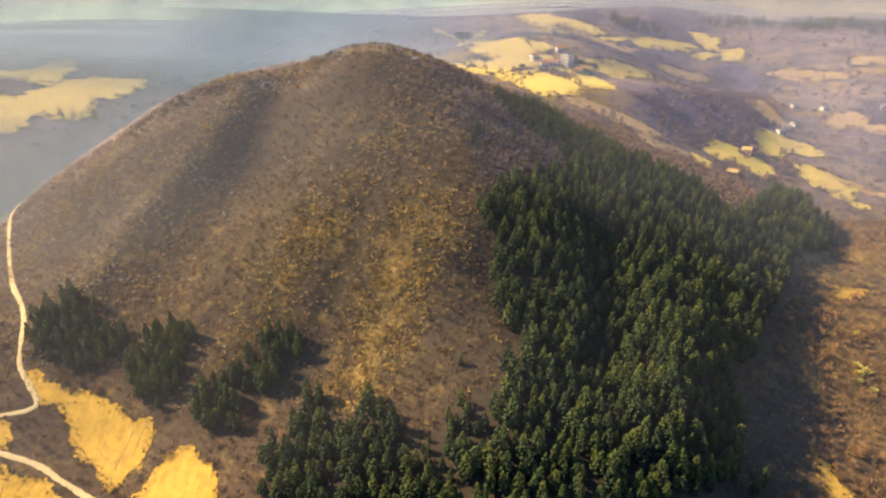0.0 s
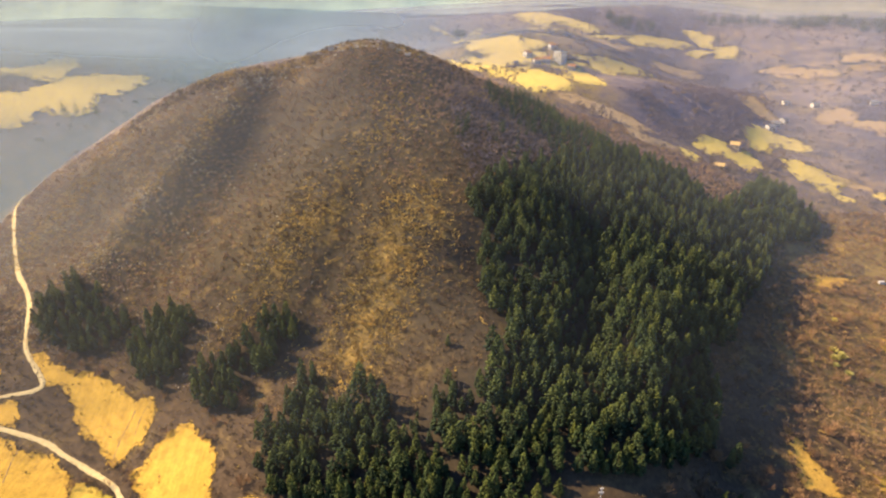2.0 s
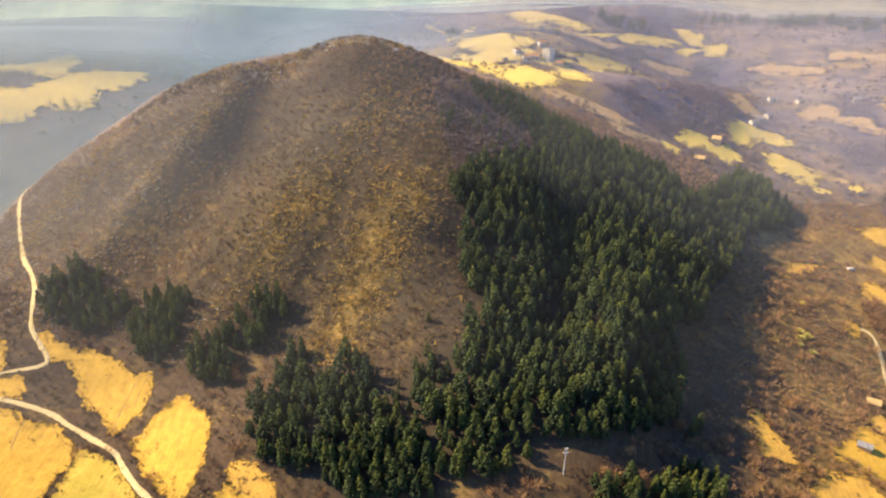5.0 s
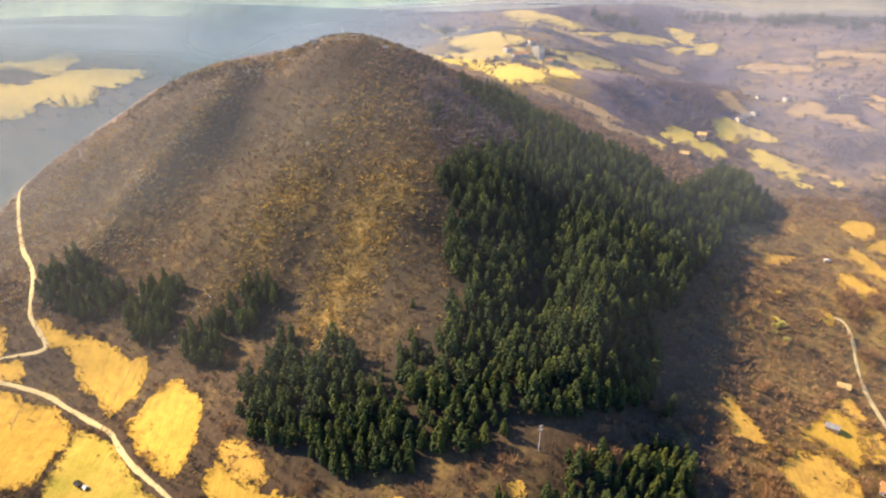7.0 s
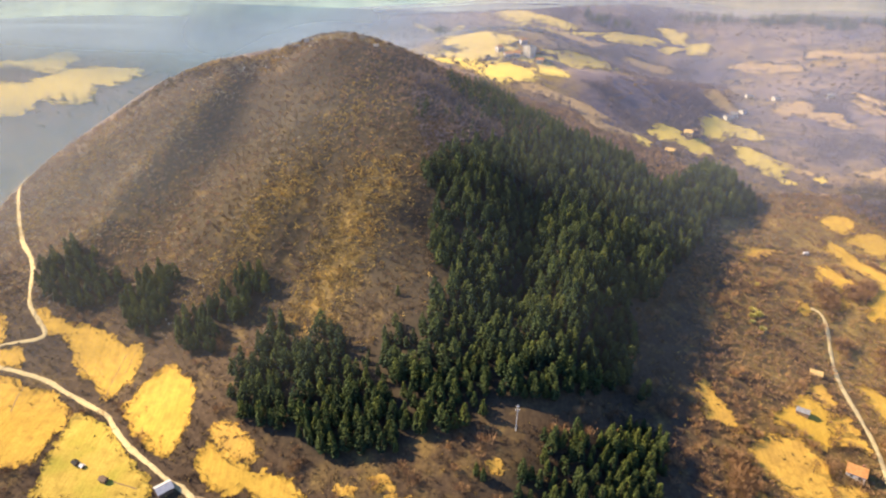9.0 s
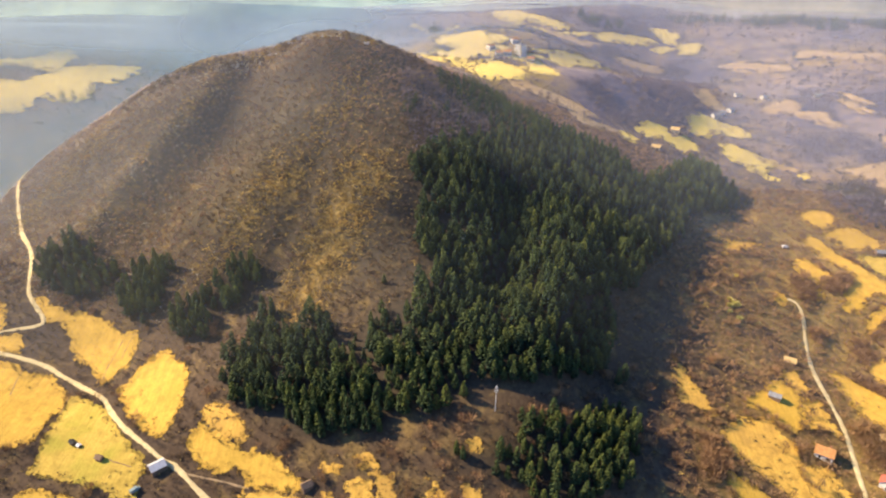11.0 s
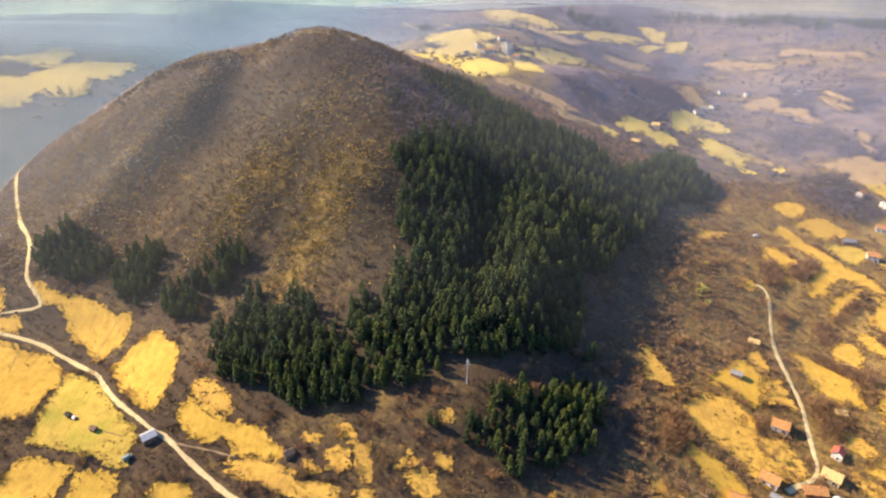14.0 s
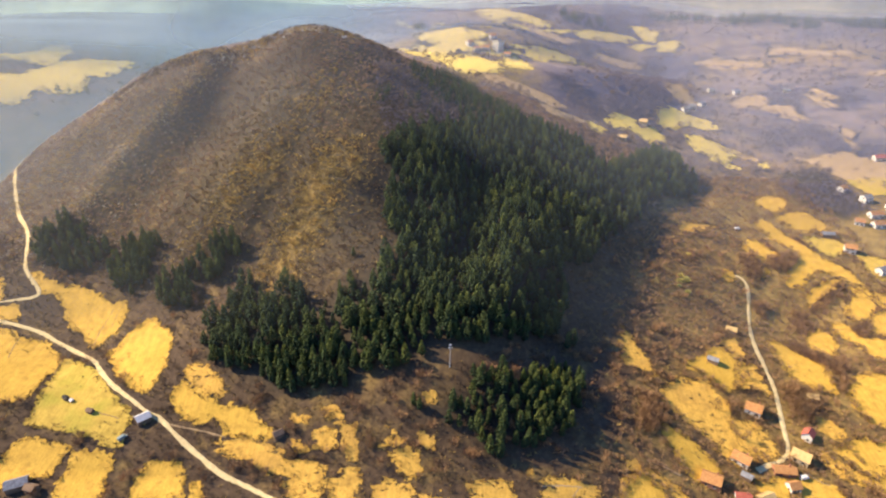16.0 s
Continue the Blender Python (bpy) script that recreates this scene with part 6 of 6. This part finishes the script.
shed("field_shed", -128.0, 97.5, 5.0, 4.0, 2.4, 3.8, -15, M_WOOD, "dark wooden shed among hedges")
shed("field_shed", 365.8, 333.5, 9.0, 5.0, 2.6, 4.2, -10, M_TILE_GREY, "long dark shed on the meadow edge")


def van(x, y, turn, mat, label):
    root = new("van")
    root.matrix_world = pose(x, y, z_at(x, y) + 0.3, 0, 0, turn)
    bm = bmesh.new()
    for x0, x1, z0, z1, w in ((-2.3, 1.2, 0.35, 2.1, 0.95), (1.2, 2.3, 0.35, 1.2, 0.92)):
        block(bm, x0, x1, -w, w, z0, z1)
    bmesh.ops.bevel(bm, geom=list(bm.edges), offset=0.14, segments=2, affect="EDGES")
    part("body", bm, mat, root)
    bm = bmesh.new()
    v = [bm.verts.new(p) for p in ((1.2, -0.86, 1.25), (1.2, 0.86, 1.25), (0.95, 0.82, 1.95), (0.95, -0.82, 1.95), (1.75, -0.84, 1.2), (1.75, 0.84, 1.2))]
    bm.faces.new((v[4], v[5], v[2], v[3]))
    part("windscreen", bm, M_GLASS, root, "dark windscreen")
    for wx in (-1.5, 1.45):
        for wy in (-0.9, 0.9):
            bm = bmesh.new()
            bmesh.ops.create_cone(bm, cap_ends=True, segments=14, radius1=0.36, radius2=0.36, depth=0.25, matrix=Matrix.Translation((wx, wy, 0.36)) @ Matrix.Rotation(radians(90), 4, "X"))
            part("wheel", bm, M_RUBBER, root)
    return tagged(root, label, "vehicle")


van(-99.0, 126.0, 55, M_PAINT, "grey-green van parked on rough grass near a barn")
van(295.9, 339.0, 0, M_PLASTER, "white van parked on the far lane")
van(243.5, 121.0, 12, M_PLASTER, "white van parked in the hamlet yard")


def power_pole(x, y):
    root = new("power_pole")
    root.matrix_world = pose(x, y, z_at(x, y), 0, 0.6, 10)
    bm = bmesh.new()
    bmesh.ops.create_cone(bm, cap_ends=True, segments=10, radius1=0.2, radius2=0.12, depth=15.6, matrix=Matrix.Translation((0, 0, 6.8)))
    part("post", bm, M_POST, root)
    for z, w in ((11.4, 0.95), (13.2, 0.55)):
        bm = bmesh.new()
        block(bm, -w, w, -0.1, 0.1, z, z + 0.2)
        block(bm, -0.25, 0.25, -0.28, 0.28, z - 0.1, z + 0.3)
        arm = part("crossarm", bm, M_STEEL, root, "galvanised steel crossarm")
        for u in (-0.9, 0.9):
            bm = bmesh.new()
            for k, r in enumerate((0.1, 0.2, 0.12, 0.2, 0.1)):
                bmesh.ops.create_cone(bm, cap_ends=True, segments=8, radius1=r, radius2=r * 0.8, depth=0.12, matrix=Matrix.Translation((u * w, 0, z + 0.26 + 0.12 * k)))
            part("insulator", bm, M_PLASTER, arm, "white ceramic insulator")
    bm = bmesh.new()
    block(bm, -0.45, 0.45, -0.6, -0.3, 11.0, 12.1)
    part("switch_box", bm, M_STEEL, root)
    return tagged(root, "pale power pole with short crossarms at the wood's edge", "pole")


power_pole(63.5, 148.3)

# ---- the summit: a thin mast and footings of old walls ----


def mast(x, y):
    root = new("mast")
    root.matrix_world = pose(x, y, z_at(x, y))
    bm = bmesh.new()
    bmesh.ops.create_cone(bm, cap_ends=True, segments=8, radius1=0.12, radius2=0.05, depth=7.0, matrix=Matrix.Translation((0, 0, 3.3)))
    part("pole", bm, M_STEEL, root)
    bm = bmesh.new()
    block(bm, -0.5, 0.5, -0.5, 0.5, -0.6, 0.4)
    part("footing", bm, M_STONE, root)
    return tagged(root, "thin pale mast on the hilltop", "mast")


mast(-49, 411)


def ruin_wall(x, y, length, height, turn, seed):
    rnd = random.Random(seed)
    bm = bmesh.new()
    n = max(3, int(length / 0.8))
    for k in range(n):
        a = -length / 2 + k * length / n
        h = height * (0.5 + 0.6 * rnd.random())
        block(bm, a, a + length / n - 0.03, -0.45 + 0.15 * rnd.random(), 0.45 - 0.15 * rnd.random(), -1.0, h)
    me = bpy.data.meshes.new("ruined_wall")
    bm.to_mesh(me)
    bm.free()
    me.materials.append(M_STONE)
    ob = new("ruined_wall", me)
    ob.matrix_world = pose(x, y, z_at(x, y), 0, 0, turn)
    return tagged(ob, "low ruined limestone wall on the hilltop", "ruin", "summit ruins")


for n, (x, y, ln, h, tn) in enumerate(((-66, 410, 11, 2.3, 5), (-60, 413, 7, 1.8, 60), (-42, 411, 10, 2.0, -8), (-30, 408, 7, 1.8, 20), (-36, 414, 6, 1.4, 75), (-76, 413, 8, 1.7, -12), (-18, 402, 4, 1.8, 30), (-52, 411, 6, 1.5, 12), (-92, 414, 7, 1.2, -4), (-118, 414, 6, 1.0, 8))):
    ruin_wall(x, y, ln, h, tn, n)



def boulder(x, y, size, seed):
    rnd = np.random.RandomState(seed)
    bm = bmesh.new()
    bmesh.ops.create_icosphere(bm, subdivisions=2, radius=1.0)
    for v in bm.verts:
        k = 1 + 0.16 * math.sin(3.1 * v.co.x + seed) + 0.14 * math.sin(4.3 * v.co.y + 2 * seed) + 0.06 * rnd.randn()
        v.co = Vector((v.co.x * k * 1.25, v.co.y * k, max(v.co.z, -0.5) * k * 0.75)) * size
    me = bpy.data.meshes.new("boulder")
    bm.to_mesh(me)
    bm.free()
    me.materials.append(M_STONE)
    ob = new("boulder", me)
    ob.matrix_world = pose(x, y, z_at(x, y) + 0.15 * size, 0, 0, seed * 47)
    return tagged(ob, "pale weathered limestone boulder on the hilltop", "boulder", "summit rocks")


for n in range(26):
    rnd = np.random.RandomState(700 + n)
    boulder(-72 + 52 * rnd.rand(), 408 + 6 * rnd.randn() * 0.6, 0.5 + 0.8 * rnd.rand(), n + 1)
for n in range(9):
    rnd = np.random.RandomState(740 + n)
    boulder(-135 + 55 * rnd.rand(), 412 + 2 * rnd.randn(), 0.4 + 0.6 * rnd.rand(), n + 40)

# ---- wheel ruts and footpaths across the meadows ----
for n, pts in enumerate(TRACKS):
    road("track_%d" % (n + 1), pts, 0.7, M_SOIL, "narrow dark wheel rut worn across a meadow", 0.36)
for n, pts in enumerate(PATHS):
    road("path_%d" % (n + 1), pts, 0.9, M_PATH, "narrow pale footpath through scrub", 0.36)

# ---- single shrubs and trees that stand out ----
bloom = np.array([(242.9, 299.5), (228.8, 275.2), (231.5, 270.6), (226.4, 268.2), (228.5, 257.3), (240.5, 255.5), (224.0, 263.0)])
for n, (x, y) in enumerate(bloom):
    ob = new("flowering_shrub", mesh_of("flowering_shrub", *bush_arrays(np.array([(x, y)]), 2.8 + 0.3 * (n % 3), 90, 1.0, 300 + n, 0.3, 1.0, 0.13)[:2], M_BLOOM, np.random.RandomState(n).rand(270)))
    tagged(ob, "yellow-green flowering shrub among bare scrub", "shrub", "flowering shrubs")


def bare_tree(x, y, h, seed, label, mat=None):
    rnd = np.random.RandomState(seed)
    root = new("bare_tree")
    root.matrix_world = pose(x, y, z_at(x, y), 0, 0, seed * 40)
    bm = bmesh.new()
    bmesh.ops.create_cone(bm, cap_ends=True, segments=7, radius1=h * 0.03, radius2=h * 0.008, depth=h * 0.75, matrix=Matrix.Translation((0, 0, h * 0.34)))
    for k in range(9):
        a, z = k * 2.4, h * (0.25 + 0.055 * k)
        ln = h * 0.34 * (1 - 0.05 * k)
        tip = Vector((math.cos(a) * ln * 0.75, math.sin(a) * ln * 0.75, z + ln * 0.75))
        foot = Vector((0, 0, z))
        side = Vector((-math.sin(a), math.cos(a), 0)) * h * 0.009
        v = [bm.verts.new(p) for p in (foot - side, foot + side, foot + Vector((0, 0, h * 0.018)), tip)]
        for f in ((0, 1, 3), (1, 2, 3), (2, 0, 3)):
            bm.faces.new([v[m] for m in f])
    part("trunk", bm, M_BARK, root)
    n = 260
    a, u = rnd.rand(n) * 6.283, rnd.rand(n)
    r, z = h * 0.33 * np.sqrt(rnd.rand(n)) * (1.1 - 0.6 * u), h * (0.35 + 0.6 * u)
    foot = np.stack([r * np.cos(a), r * np.sin(a), z], 1)
    way = np.stack([np.cos(a) * 0.6, np.sin(a) * 0.6, 0.6 + 0.5 * rnd.rand(n)], 1) * h * 0.12
    wide = rnd.randn(n, 3) * h * 0.009
    v = np.stack([foot - wide, foot + wide, foot + way], 1).reshape(-1, 3)
    c = new("crown", mesh_of("crown", v, np.arange(3 * n).reshape(-1, 3), mat or M_TWIG, np.repeat(0.2 + 0.7 * rnd.rand(n), 3)))
    c.parent = root
    return tagged(root, label, "tree", "bare trees")


bare_tree(100.8, 104.5, 7.0, 1, "bare tan-twigged tree beside a meadow", M_STRAW)
bare_tree(205.3, 258.0, 6.5, 2, "rusty-twigged bare tree on the slope", M_STRAW)
for n, (x, y) in enumerate(((228.5, 176, ), (266, 168), (262, 160), (205, 135), (222, 142), (212, 160), (290, 190), (180, 175), (240, 215))):
    bare_tree(x, y, 6.0 + n % 3, 10 + n, "dark leafless tree in a meadow near the hamlet")
for n, (x, y, wide, k) in enumerate(((500, 1105, 55, 60), (610, 1045, 50, 80), (665, 985, 26, 50), (790, 985, 60, 110), (300, 1010, 40, 40))):
    rnd = np.random.RandomState(80 + n)
    spots = np.stack([x + wide * rnd.uniform(-1, 1, k), y + 40 * rnd.uniform(-1, 1, k)], 1)
    merged("far_conifers", spots, 9 + 7 * rnd.rand(k), FAR_CROWNS, M_NEEDLE, 90 + n, "hazy conifer wood on distant hills", "woods", 1.5)
for n, (x, y) in enumerate(((228, 474), (239, 476), (226, 466), (241, 468), (246, 475), (222, 478), (8, 374), (14, 378), (20, 373), (26, 377), (31, 372), (17, 370), (118, 476), (126, 478), (133, 475), (141, 477))):
    bare_tree(x, y, 7.0 + 1.5 * (n % 3), 40 + n, "pale-twigged birch below the summit ridge" if n > 5 else "grey leafless tree round a weathered house", M_FAR_TWIG)
clumps = np.array([(26.8 + 9 * math.cos(k * 2.4) * (k / 9) ** 0.5, 862 + 9 * math.sin(k * 2.4) * (k / 9) ** 0.5) for k in range(10)])
merged("far_pine_clump", clumps, np.full(10, 11.0), FAR_CROWNS, M_NEEDLE, 71, "dark pine clump alone on far meadows", "trees")
clumps = np.array([(-356 + 7 * k + 3 * math.sin(k * 5), 562 + 2 * math.cos(k * 3)) for k in range(6)])
merged("valley_pines", clumps, np.full(6, 12.0), FAR_CROWNS, M_NEEDLE, 72, "small dark pine row in a hazy valley", "trees")
